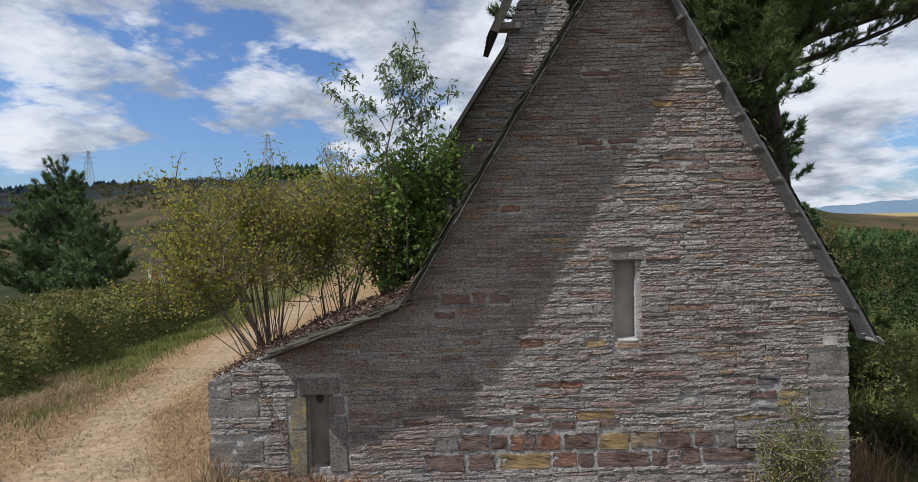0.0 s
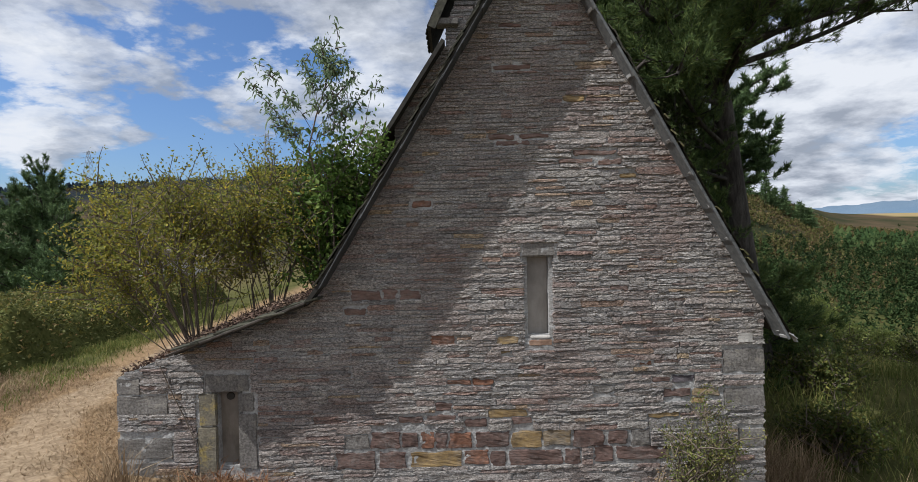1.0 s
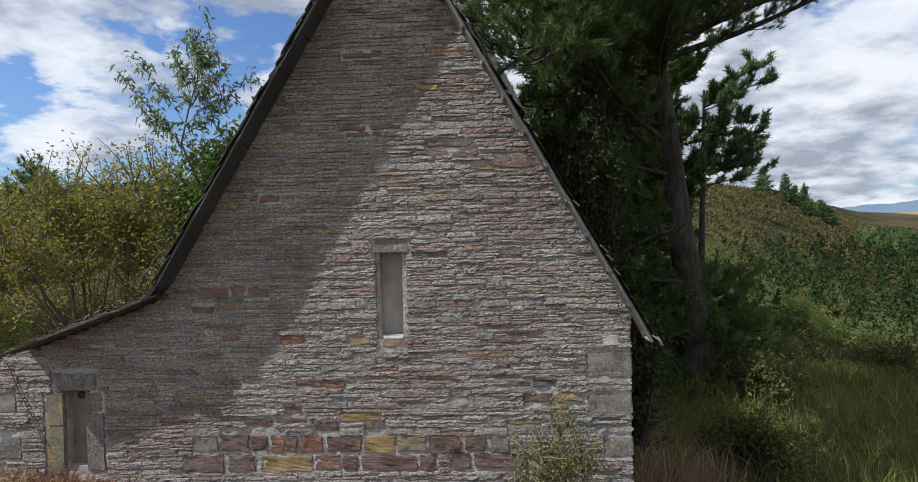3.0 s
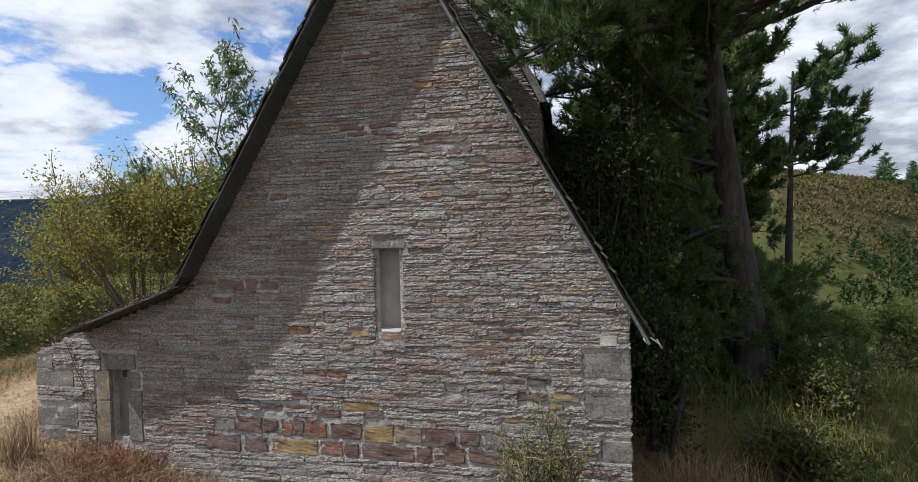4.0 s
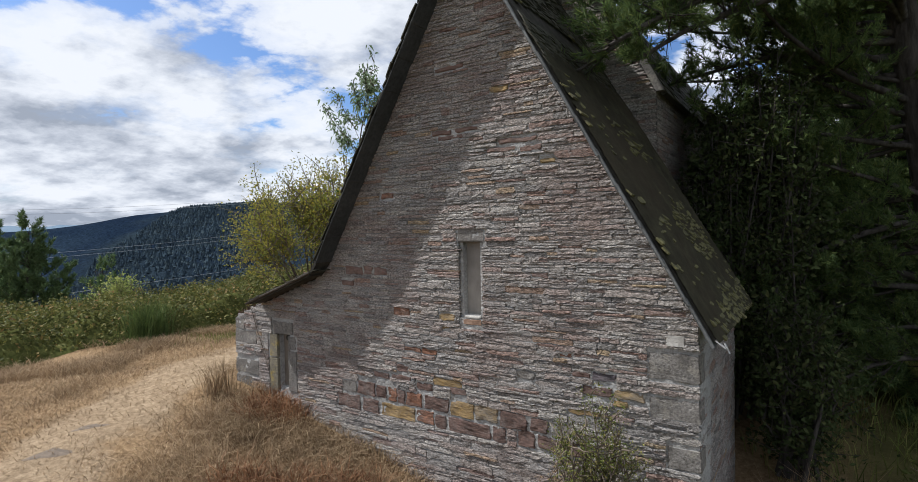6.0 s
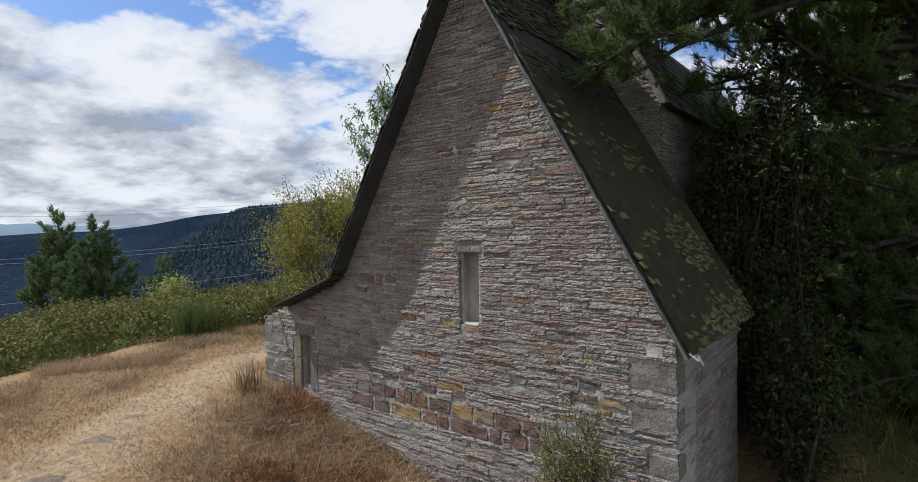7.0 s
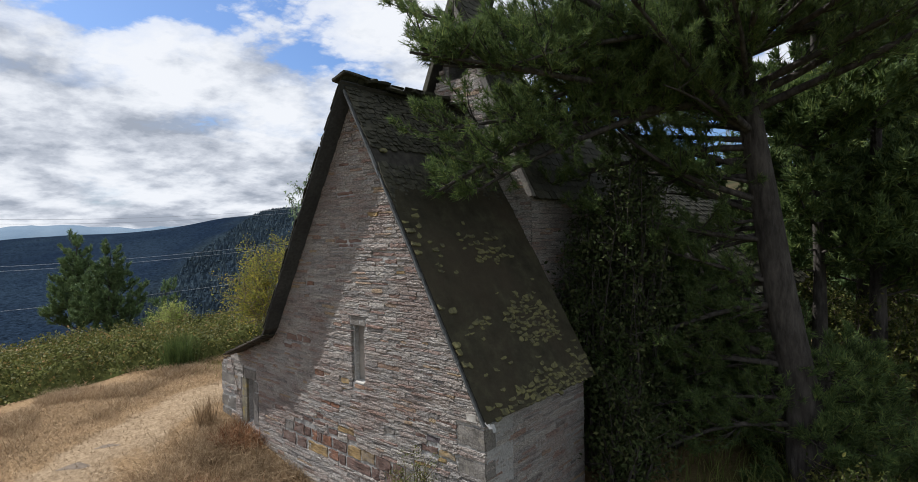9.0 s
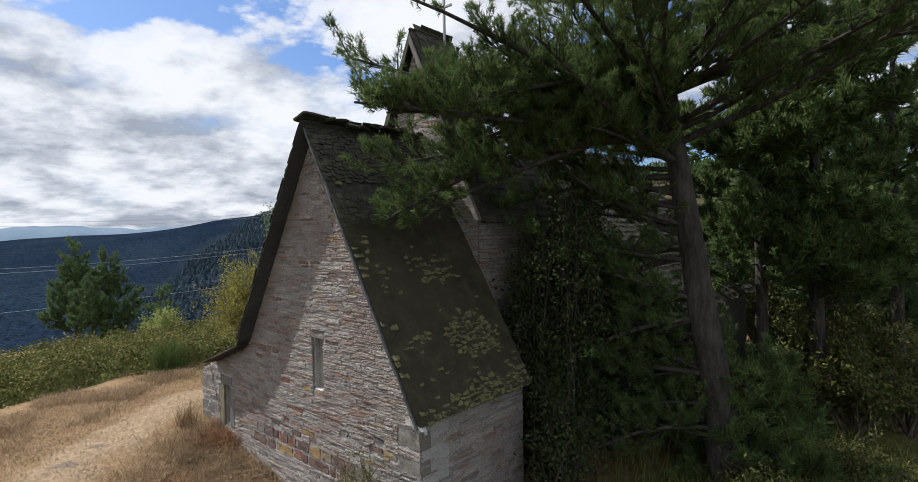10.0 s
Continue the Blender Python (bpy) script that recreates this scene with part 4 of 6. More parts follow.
mossy_slope(right_bed, np.random.default_rng(21))
left_up = Vector((APEX[0] - KNEE[0], 0, APEX[1] - KNEE[1]))
left_frame = slope_frame((KNEE[0], BACK_Y, KNEE[1]), (0, -1, 0), left_up) @ Matrix.Translation((0, 0, -0.035))
lay_slates(left_bed, left_frame, left_up.length, BACK_Y - FRONT_LEFT, np.random.default_rng(22), "plain", singles=0)
lean_frame = slope_frame((-2.32, BACK_Y - 0.6, 1.62), (0, -1, 0), (1.60, 0, 0.56)) @ Matrix.Translation((0, 0, -0.035))
lay_slates(lean_bed, lean_frame, 1.70, BACK_Y - 0.6 - FRONT_LEAN, np.random.default_rng(23), "plain", row=0.26, wide=(0.25, 0.5), singles=60)


def verge(parent, a, b, rng, step=0.47, front=FRONT_Y, mat=SLATE, thick=0.026, chips=False):
    """Long verge slates that lap one another under the roof's front edge."""
    (ax, az), (bx, bz) = a, b
    length = math.hypot(bx - ax, bz - az)
    count = int(length / step)
    d = Vector(((bx - ax) / length, 0, (bz - az) / length))
    nrm = Vector((-d.z, 0, d.x))
    if nrm.z < 0:
        nrm = -nrm
    for i in range(count):
        lo, hi = i * length / count - 0.05, (i + 1) * length / count + 0.02
        bm = bmesh.new()
        bmesh.ops.create_cube(bm, size=1)
        for v in bm.verts:
            t = lo + (v.co.x + 0.5) * (hi - lo)
            up = v.co.z * thick - 0.075 - (0.010 if v.co.x < 0 else 0.0)
            y = front - 0.012 + rng.normal(0, 0.006) if v.co.y < 0 else WALL_Y + 0.03
            p = Vector((ax, 0, az)) + d * t + nrm * up
            v.co = (p.x, y, p.z)
        bmesh.ops.bevel(bm, geom=bm.edges, offset=0.005, segments=1, affect="EDGES")
        part("verge_slate", bm, mat, parent)
        if chips:        # broken pale edges where the slates lap
            c = Vector((ax, 0, az)) + d * (lo + 0.03) + nrm * (-0.098)
            ob = part("slate_chip", block(-0.022, 0.022, 0.0, rng.uniform(0.07, 0.16), -0.008, 0.008, 0.004, 0.006, 2), PALE_SLATE, parent, "pale broken slate edge")
            ob.matrix_basis = Matrix.Translation((c.x, front + rng.uniform(-0.01, 0.06), c.z)) @ pose(0, 0, 0, 0, math.degrees(math.atan2(-d.z, d.x)) + rng.normal(0, 6), rng.normal(0, 12))


verge(right_bed, EAVE, APEX, np.random.default_rng(31), front=FRONT_Y - 0.01, mat=LIT_VERGE, thick=0.026, chips=True)
verge(left_bed, KNEE, APEX, np.random.default_rng(32), 0.47, FRONT_LEFT, SHADED_VERGE, 0.018)
verge(knee_bed, (-0.72, 2.18), KNEE, np.random.default_rng(33), 0.3, FRONT_LEFT, SHADED_VERGE)
verge(lean_bed, (-2.36, 1.64), (-0.72, 2.22), np.random.default_rng(34), 0.4, FRONT_LEAN, LEAN_VERGE, 0.03)

for k, (dx, dz, a) in enumerate(((0.02, -0.06, 38), (0.07, -0.10, 64), (-0.05, -0.03, 20))):
    ob = part("slate_splinter", block(-0.006, 0.006, -0.035, 0.035, -0.06, 0.06, 0.003, 0.004, 1), PALE_SLATE, right_bed, "pale splintered slate")
    ob.matrix_basis = pose(EAVE[0] + dx, FRONT_Y + 0.03 + 0.05 * k, EAVE[1] + dz, 10, a + 90, 6)
# ridge slabs
rng = np.random.default_rng(41)
y = FRONT_LEFT - 0.03
while y < BACK_Y - 0.2:
    w = rng.uniform(0.18, 0.36)
    bm = block(-0.17, 0.17, 0, w, -0.03, 0.035, 0.012, 0.02, 2)
    ob = part("ridge_slab", bm, SLATE, right_bed)
    ob.matrix_basis = pose(APEX[0] + rng.normal(0, 0.03), y, APEX[1] + 0.05 + abs(rng.normal(0, 0.03)), rng.normal(0, 7), rng.normal(0, 16), rng.normal(0, 8))
    y += w * 0.9

# side wall under the mossy slope
side = part("side_wall", block(RIGHT_X - 0.6, RIGHT_X - 0.012, WALL_Y + 0.02, BACK_Y, -3.0, EAVE[1] - 0.02, 0), MORTAR, chapel, "side wall of grey schist courses in deep shade")
rng = np.random.default_rng(51)
side_made = coursed(rng, -1.7, EAVE[1] + 0.05, lambda z: (WALL_Y + 0.03, BACK_Y))
lay_stones(side, side_made, lambda x, z: pose(RIGHT_X - 0.012 - 0.015, x, z, 0, 0, 90), rng, lambda x, z: False)
# ruined outer wall of the lean-to
part("lean_to_wall", block(LEFT_X + 0.012, LEFT_X + 0.5, WALL_Y + 0.02, BACK_Y - 0.6, -1.0, 1.15, 0.03, 0.03, 4), MORTAR, chapel, "ruined low outer wall of the lean-to")

# ---- nave and belfry behind ----
NAVE = (0.12, 4.02)
BELL = (1.10, 3.16)
nave = part("nave_wall", prism([(NAVE[0], -2.5), (NAVE[1], -2.5), (NAVE[1], 5.06), (3.3, 6.50), (BELL[0] - 0.05, 6.30), (NAVE[0], 4.95)], BACK_Y + 0.015, 17.5), DARK_WALL, chapel, "taller nave with a schist gable")
BELL_BACK = BACK_Y + 1.15
bell = thing("belfry", "", "")
bell.parent = chapel
bell["label"] = "narrow gabled belfry of dark schist with pale verge boards"
for outline in ([(BELL[0], 6.0), (BELL[1], 6.0), (BELL[1], 6.72), (3.1, 6.85), (2.52, 7.75), (1.74, 7.75), (1.16, 6.85), (BELL[0], 6.72)], [(1.16, 6.85), (1.74, 7.75), (1.86, 7.75), (1.86, 8.5)], [(3.1, 6.85), (2.40, 8.5), (2.40, 7.75), (2.52, 7.75)], [(1.86, 8.28), (2.40, 8.28), (2.40, 8.5), (2.13, 9.2), (1.86, 8.5)]):
    part("belfry_wall", prism(outline, BACK_Y + 0.03, BELL_BACK), DARK_WALL, bell)


def nave_span(z):
    if z < 5.0:
        return NAVE
    if z < 6.4:
        t = (z - 5.0) / 1.4
        return NAVE[0] + 0.98 * t, NAVE[1] - 0.72 * t
    t = max(0, (z - 6.72) / 2.48)
    return BELL[0] + 1.03 * t, BELL[1] - 1.03 * t


rng = np.random.default_rng(61)
nave_made = [q for q in coursed(rng, 1.9, 9.0, nave_span, (0.03, 0.085), (0.12, 0.5)) if not (1.80 - q[2] / 2 < q[0] < 2.46 + q[2] / 2 and 7.72 < q[1] < 8.3)]
lay_stones(nave, nave_made, lambda x, z: pose(x, BACK_Y - 0.005, z), rng, lambda x, z: False)
rng = np.random.default_rng(62)
lay_stones(nave, coursed(rng, 0.6, 5.0, lambda z: (BACK_Y + 0.03, 14.5), (0.045, 0.11), (0.15, 0.55)), lambda x, z: pose(NAVE[1] - 0.005, x, z, 0, 0, 90), rng, lambda x, z: False)
for x0, z0, x1, z1, y1, name in ((4.17, 4.98, 3.34, 6.56, 17.6, "nave_roof"), (-0.35, 4.30, 1.02, 6.40, 17.6, "nave_roof"), (3.50, 6.70, 2.13, 9.72, 11.3, "belfry_roof"), (0.76, 6.70, 2.13, 9.72, 11.3, "belfry_roof")):
    slab = roof_slab((x0, z0), (x1, z1), BACK_Y - (0.14 if name == "belfry_roof" else 0.33 if x0 < 2 else -0.02), y1, 0.07, ROOF_BED, nave if name == "nave_roof" else bell, name, "slope of dark slates")
    d = Vector((x1 - x0, 0, z1 - z0))
    if x0 > 2.13:
        f = slope_frame((x0, BACK_Y, z0), (0, 1, 0), d)
    else:
        f = slope_frame((x0, y1, z0), (0, -1, 0), d)
    rng = np.random.default_rng(63)
    verts, tris, base = [], [], 0
    u = -0.04
    while u < d.length - 0.05:
        x = 0.0
        while x < y1 - BACK_Y - 0.3:
            w = rng.uniform(0.2, 0.36)
            v, t_ = SLATES[int(rng.integers(len(SLATES)))]
            a = np.array(f @ Matrix.Translation((x + w / 2, u, 0.02)) @ pose(0, 0, 0, -3, rng.normal(0, 1.2), rng.normal(0, 2)) @ Matrix.Diagonal((w, 0.27, 0.016, 1)))
            verts.append(v @ a[:3, :3].T + a[:3, 3])
            tris.append(t_ + base)
            base += len(v)
            x += w
        u += 0.18
    tagged(put("slating", fast_mesh("slating", np.concatenate(verts), np.concatenate(tris)), SLATE_MANY, slab), kind="stuff")
for sx in (-1, 1):
    a, b = Vector((2.13 + sx * 1.34, 0, 6.68)), Vector((2.13, 0, 9.58))
    n_ = Vector((sx * (b.z - a.z), 0, abs(a.x - b.x))).normalized()
    bm = prism([(a.x, a.z), (b.x, b.z), (b.x, b.z - 0.26), (a.x - n_.x * 0.13, a.z - n_.z * 0.13)], BACK_Y - 0.19, BACK_Y - 0.15)
    part("verge_board", bm, OLD_WOOD if sx > 0 else SLATE, bell, "pale weathered verge board" if sx > 0 else "")
    part("cornice", block(2.13 + sx * 1.0 - 0.20, 2.13 + sx * 1.0 + 0.20, BACK_Y - 0.14, BACK_Y + 0.1, 6.72, 6.84, 0.012), GRANITE, bell, "granite cornice slab")
part("coping", prism([(4.17, 5.0), (3.42, 6.50), (3.33, 6.46), (4.04, 5.0)], BACK_Y - 0.12, BACK_Y - 0.02), GRANITE, nave, "pale coping along the gable")
# iron cross on the belfry
bm = bmesh.new()
for m in (pose(2.40, BACK_Y + 0.8, 10.1) @ Matrix.Diagonal((0.05, 0.05, 1.3, 1)), pose(2.40, BACK_Y + 0.8, 10.4) @ Matrix.Diagonal((0.5, 0.05, 0.05, 1))):
    bmesh.ops.create_cube(bm, size=1, matrix=m)
part("roof_cross", bm, STEEL, bell, "dark metal cross")

# lower wing farther back
wing = part("wing_wall", prism([(-2.0, -2.5), (6.6, -2.5), (6.6, 2.9), (2.1, 7.3), (-2.0, 3.2)], 14.6, 22.0), DARK_WALL, chapel, "broader body of the chapel farther back")
slab = roof_slab((7.0, 2.55), (2.1, 7.5), 14.4, 22.2, 0.07, ROOF_BED, wing, "wing_roof", "broad slope of small grey slates")
d = Vector((-4.9, 0, 4.95))
lay_slates(slab, slope_frame((7.0, 14.4, 2.55), (0, 1, 0), d), d.length, 7.8, np.random.default_rng(65), "plain", row=0.2, wide=(0.18, 0.3), singles=0)
roof_slab((-2.4, 2.8), (2.1, 7.5), 14.4, 22.2, 0.07, ROOF_BED, wing, "wing_roof", "broad slope of small grey slates")

# ---- trees and bushes ----
def ground_at(x, y):
    return float(height(x, y))


def arc(start, way, length, rise, rng, steps=6, wander=0.06):
    """A limb: points from start along way, bent up or down by rise."""
    pts, p = [Vector(start)], Vector(start)
    d = Vector(way).normalized()
    for i in range(steps):
        d = (d + Vector((rng.normal(0, wander), rng.normal(0, wander), rise / steps + rng.normal(0, wander)))).normalized()
        p = p + d * (length / steps)
        pts.append(p.copy())
    return pts


GROUPS = {"pine_tree": "pines beside and behind the chapel", "young_pine": "young pines on the heath", "hazel_bush": "hazel bushes behind the pine", "gorse_bush": "gorse bushes among the weeds",
          "poplar_bush": "light green bushes on the slope", "holly_bush": "dark bushes beside the nave", "willow_bush": "willow bushes by the lean-to", "tall_weed": "weeds against the gable"}


def old_pine(name, label, trunk, radius, limbs, rng, tuft=0.17, blades_each=13, needles=NEEDLES, twig_count=9, per_twig=10, fullness=1.0, blade=0.011, apart=False):
    """trunk: points; limbs: (height along the trunk 0..1, azimuth in degrees, length, rise)."""
    root = thing(name, label, "tree", GROUPS.get(name, ""))
    pts = [Vector(p) for p in trunk]
    radii = [radius * (1.25 if i == 0 else 1.0) * (1 - 0.75 * i / (len(pts) - 1)) for i in range(len(pts))]
    part_mesh = joined_tubes("trunk", [tube(pts, radii, 14)])
    put("trunk", part_mesh, BARK, root, "rough dark pine trunk")
    wood, centres, ways = [], [], []
    for f, az, length, rise in limbs:
        k = f * (len(pts) - 1)
        i = min(int(k), len(pts) - 2)
        start = pts[i].lerp(pts[i + 1], k - i)
        way = (math.cos(radians(az)), math.sin(radians(az)), 0.25 if rise > 0 else 0.05)
        line = arc(start, way, length, rise, rng)
        r0 = max(0.022, 0.014 * length + 0.012)
        bough = tube(line, [r0 * (1 - 0.8 * j / (len(line) - 1)) for j in range(len(line))], 6)
        if apart:
            put("bough", joined_tubes("bough", [bough]), BARK, root)
        else:
            wood.append(bough)
        for _ in range(int(twig_count * length / 3.0)):
            t = rng.uniform(0.14, 1.0) * (len(line) - 1)
            j = min(int(t), len(line) - 2)
            s = line[j].lerp(line[j + 1], t - j)
            main = (line[j + 1] - line[j]).normalized()
            w = main * 0.7 + Vector((rng.normal(0, 0.6), rng.normal(0, 0.6), rng.normal(0.18, 0.32)))
            twig = arc(s, w, rng.uniform(0.35, 0.95), 0.7, rng, 4, 0.12)
            wood.append(tube(twig, [0.016, 0.013, 0.010, 0.008, 0.005], 4))
            for _ in range(int(per_twig * fullness)):
                t2 = (1 - 0.75 * rng.random() ** 1.7) * (len(twig) - 1)
                j2 = min(int(t2), len(twig) - 2)
                c = twig[j2].lerp(twig[j2 + 1], t2 - j2)
                d = (twig[j2 + 1] - twig[j2]).normalized() + Vector((rng.normal(0, 0.3), rng.normal(0, 0.3), 0.25 + rng.normal(0, 0.3)))
                centres.append(c + Vector(rng.normal(0, 0.05, 3)))
                ways.append(d.normalized())
    tagged(put("branches", joined_tubes("branches", wood), BARK, root), kind="stuff")
    tagged(put("crown", tufts("crown", centres, ways, tuft, rng, blades_each, 0.62, blade), needles, root, "dense dark green needle tufts"), kind="stuff")
    return root


rng = np.random.default_rng(71)
limbs = []
for i in range(36):        # high crown, all round
    az = (i * 137.5 + rng.normal(0, 12)) % 360
    limbs.append((rng.uniform(0.60 if az < 110 or az > 300 else 0.50, 0.98 if i % 4 == 0 else 0.78), az, rng.uniform(2.6, 5.2) * (0.72 if 195 < az < 258 else 1.0), rng.uniform(0.0, 0.5)))
for az, f, length, rise in ((228, 0.52, 5.2, 0.1), (220, 0.55, 4.4, 0.1), (234, 0.57, 4.2, 0.0), (244, 0.58, 4.6, 0.1), (205, 0.58, 3.8, 0.2), (216, 0.62, 3.8, 0.2),
                            (258, 0.61, 5.2, 0.15), (272, 0.60, 5.0, 0.2), (285, 0.58, 4.8, 0.1), (226, 0.64, 4.0, 0.1), (180, 0.55, 3.4, 0.3), (225, 0.55, 5.4, -0.2), (229, 0.57, 5.2, -0.3), (226, 0.55, 5.2, 0.2),
                            (247, 0.56, 7.0, 0.0), (249, 0.57, 6.6, 0.05), (245, 0.57, 6.4, -0.1), (235, 0.555, 7.0, -0.05), (236, 0.56, 6.8, -0.2), (234, 0.55, 6.7, -0.35), (237, 0.555, 6.6, -0.45), (233, 0.56, 6.2, -0.5), (240, 0.57, 6.6, -0.3), (231, 0.55, 6.3, -0.2), (181, 0.56, 6.2, 0.1), (184, 0.58, 5.9, 0.05),
                            (240, 0.60, 5.8, -0.1), (246, 0.62, 5.6, -0.2), (252, 0.63, 5.4, -0.1), (236, 0.61, 5.6, -0.25), (243, 0.66, 5.2, -0.3), (205, 0.50, 3.6, 0.0), (215, 0.66, 4.2, -0.1), (204, 0.46, 3.6, 0.3), (208, 0.49, 4.4, -0.2)):
    limbs.append((f, az, length, rise))     # towards the chapel and over its roof
for az, f, length, rise in ((356, 0.54, 5.3, 0.15), (8, 0.56, 5.0, 0.2), (345, 0.57, 4.8, 0.1), (25, 0.62, 5.0, 0.05), (5, 0.64, 5.2, 0.0), (325, 0.62, 4.4, 0.0), (350, 0.68, 5.0, -0.1)):
    limbs.append((f, az, length, rise))
for i in range(38):        # low shaded branches towards the nave
    limbs.append((rng.uniform(0.10, 0.48), rng.uniform(165, 222), rng.uniform(1.8, 4.2), rng.uniform(-1.1, 0.5)))
for i in range(9):        # and behind
    limbs.append((rng.uniform(0.06, 0.30), rng.choice([140, 165, 185, 200, 100, 130]) + rng.normal(0, 12), rng.uniform(1.4, 2.6), rng.uniform(-0.5, -0.1)))
old_pine("pine_tree", "large old pine with a dark bare trunk and heavy drooping boughs", [(8.42, 12.85, -0.9), (8.23, 12.8, 1.0), (7.90, 12.7, 3.0), (7.63, 12.65, 5.0), (7.34, 12.6, 7.0), (7.1, 12.7, 9.0), (6.9, 12.8, 11.5), (6.8, 12.9, 14.5)], 0.36, limbs, rng, 0.14, 20, twig_count=19, per_twig=13, blade=0.0066, apart=True)

rng = np.random.default_rng(72)
limbs = [(rng.uniform(0.12, 0.98), i * 137.5, rng.uniform(1.6, 3.2), rng.uniform(-0.4, 0.3)) for i in range(46)]
old_pine("pine_tree", "smaller dark pine with boughs down to the ground beside the chapel", [(8.6, 13.5, -1.2), (8.6, 13.5, -0.2), (8.6, 13.4, 0.7), (8.55, 13.4, 1.7)], 0.13, [(f, a, l * (0.68 - 0.4 * f), r) for f, a, l, r in limbs], rng, 0.17, 16, twig_count=14, per_twig=17, blade=0.0095)

rng = np.random.default_rng(73)
limbs = [(rng.uniform(0.62, 0.98), rng.normal(0, 60), rng.uniform(1.6, 2.9), rng.uniform(-0.1, 0.3)) for i in range(26)]
old_pine("pine_tree", "pine with clumped boughs farther down the slope", [(13.9, 26.0, -3.4), (13.9, 26.0, 1.5), (14.0, 26.0, 5.0), (14.1, 26.0, 9.2)], 0.2, limbs, rng, 0.3, 10, YOUNG_NEEDLES, 11, 16, blade=0.028)
limbs = [(rng.uniform(0.25, 0.98), i * 137.5, rng.uniform(2.0, 3.2), rng.uniform(-0.1, 0.4)) for i in range(44)]
old_pine("pine_tree", "tall dark pine crowding behind the old one", [(8.4, 24.0, -1.0), (8.4, 23.9, 3.0), (8.3, 23.8, 7.0), (8.2, 23.8, 13.5)], 0.26, limbs, rng, 0.28, 10, NEEDLES, 13, 16, blade=0.022)
limbs = [(rng.uniform(0.28, 0.72), i * 137.5, rng.uniform(1.6, 2.5), rng.uniform(-0.1, 0.4)) for i in range(44)]
old_pine("pine_tree", "slender dark pine close behind the old one", [(7.8, 18.6, -0.8), (7.8, 18.6, 3.0), (7.7, 18.5, 7.0), (7.7, 18.5, 12.0)], 0.2, limbs, rng, 0.26, 10, NEEDLES, 16, 18, blade=0.024)
limbs = [(rng.uniform(0.2, 0.98), i * 137.5, rng.uniform(1.8, 2.8), rng.uniform(-0.1, 0.4)) for i in range(64)]
old_pine("pine_tree", "dense dark pine filling the gap behind the old one", [(9.0, 20.0, -1.2), (9.0, 20.0, 4.0), (8.95, 19.9, 9.0), (8.9, 19.9, 14.5)], 0.22, limbs, rng, 0.24, 10, NEEDLES, 17, 18, blade=0.024)
limbs = [(rng.uniform(0.25, 0.98), i * 137.5, rng.uniform(1.8, 2.8), rng.uniform(-0.1, 0.4)) for i in range(40)]
old_pine("pine_tree", "tall dark pine at the back of the wood", [(10.7, 25.4, -1.6), (10.7, 25.4, 4.0), (10.6, 25.3, 8.0), (10.6, 25.3, 12.5)], 0.22, limbs, rng, 0.28, 10, NEEDLES, 12, 16, blade=0.022)
for x, y, h in ((4.5, 30.5, 8.5), (8.6, 28.0, 9.5), (12.4, 31.5, 12.0), (9.4, 33.5, 12.5), (6.3, 34.0, 10.5)):
    limbs = [(rng.uniform(0.1, 0.98), i * 137.5, rng.uniform(1.6, 3.6), rng.uniform(-0.2, 0.4)) for i in range(40)]
    z = ground_at(x, y) - 0.3
    old_pine("pine_tree", "bushy pine standing in shade behind the chapel", [(x, y, z), (x + 0.1, y, z + h * 0.35), (x + 0.2, y + 0.1, z + h * 0.7), (x + 0.1, y, z + h)], 0.18, [(f, a, l * (1.3 - 0.8 * f), r) for f, a, l, r in limbs], rng, 0.34, 9, YOUNG_NEEDLES, 11, 15, blade=0.034)


def young_pine(x, y, top, width, rng, label, base=None, density=1.0, tuft=0.24, blade=0.022):
    """A young pine: whorls of branches that turn up at their ends."""
    z0 = ground_at(x, y) - 0.2 if base is None else base
    h = top - z0
    limbs, k = [], 0
    levels = int(h * 1.7)
    for j in range(levels):
        f = 0.08 + 0.86 * j / levels
        for i in range(5):
            limbs.append((f + rng.uniform(-0.02, 0.02), i * 72 + j * 31 + rng.normal(0, 10), width * 0.5 * (1.03 - f) ** 0.85 * rng.uniform(0.7, 1.2), 0.5))
    trunk = [(x, y, z0), (x + rng.normal(0, 0.05), y, z0 + h * 0.5), (x, y + rng.normal(0, 0.05), z0 + h * 0.96)]
    limbs += [(0.97, i * 90.0, 0.5, 1.6) for i in range(4)]
    return old_pine("young_pine", label, trunk, 0.05 * h / 3, limbs, rng, tuft, 9, YOUNG_NEEDLES, 10 * density, 13, blade=blade)


rng = np.random.default_rng(74)
young_pine(-21.7, 30.0, 7.0, 8.4, rng, "full dark green young pine at the edge of the heath", None, 1.7)
young_pine(-17.5, 25.6, 4.0, 4.5, rng, "low dark green young pine among brambles")
young_pine(-28.6, 11.6, 3.3, 4.8, rng, "young pine standing behind the bramble hedge", -2.2, 1.6)
young_pine(-33.0, 11.0, 4.0, 4.4, rng, "young pine standing behind the bramble hedge", -2.2, 1.6)
young_pine(-23.5, 13.0, 0.9, 2.6, rng, "small young pine behind the bramble hedge", -1.4)


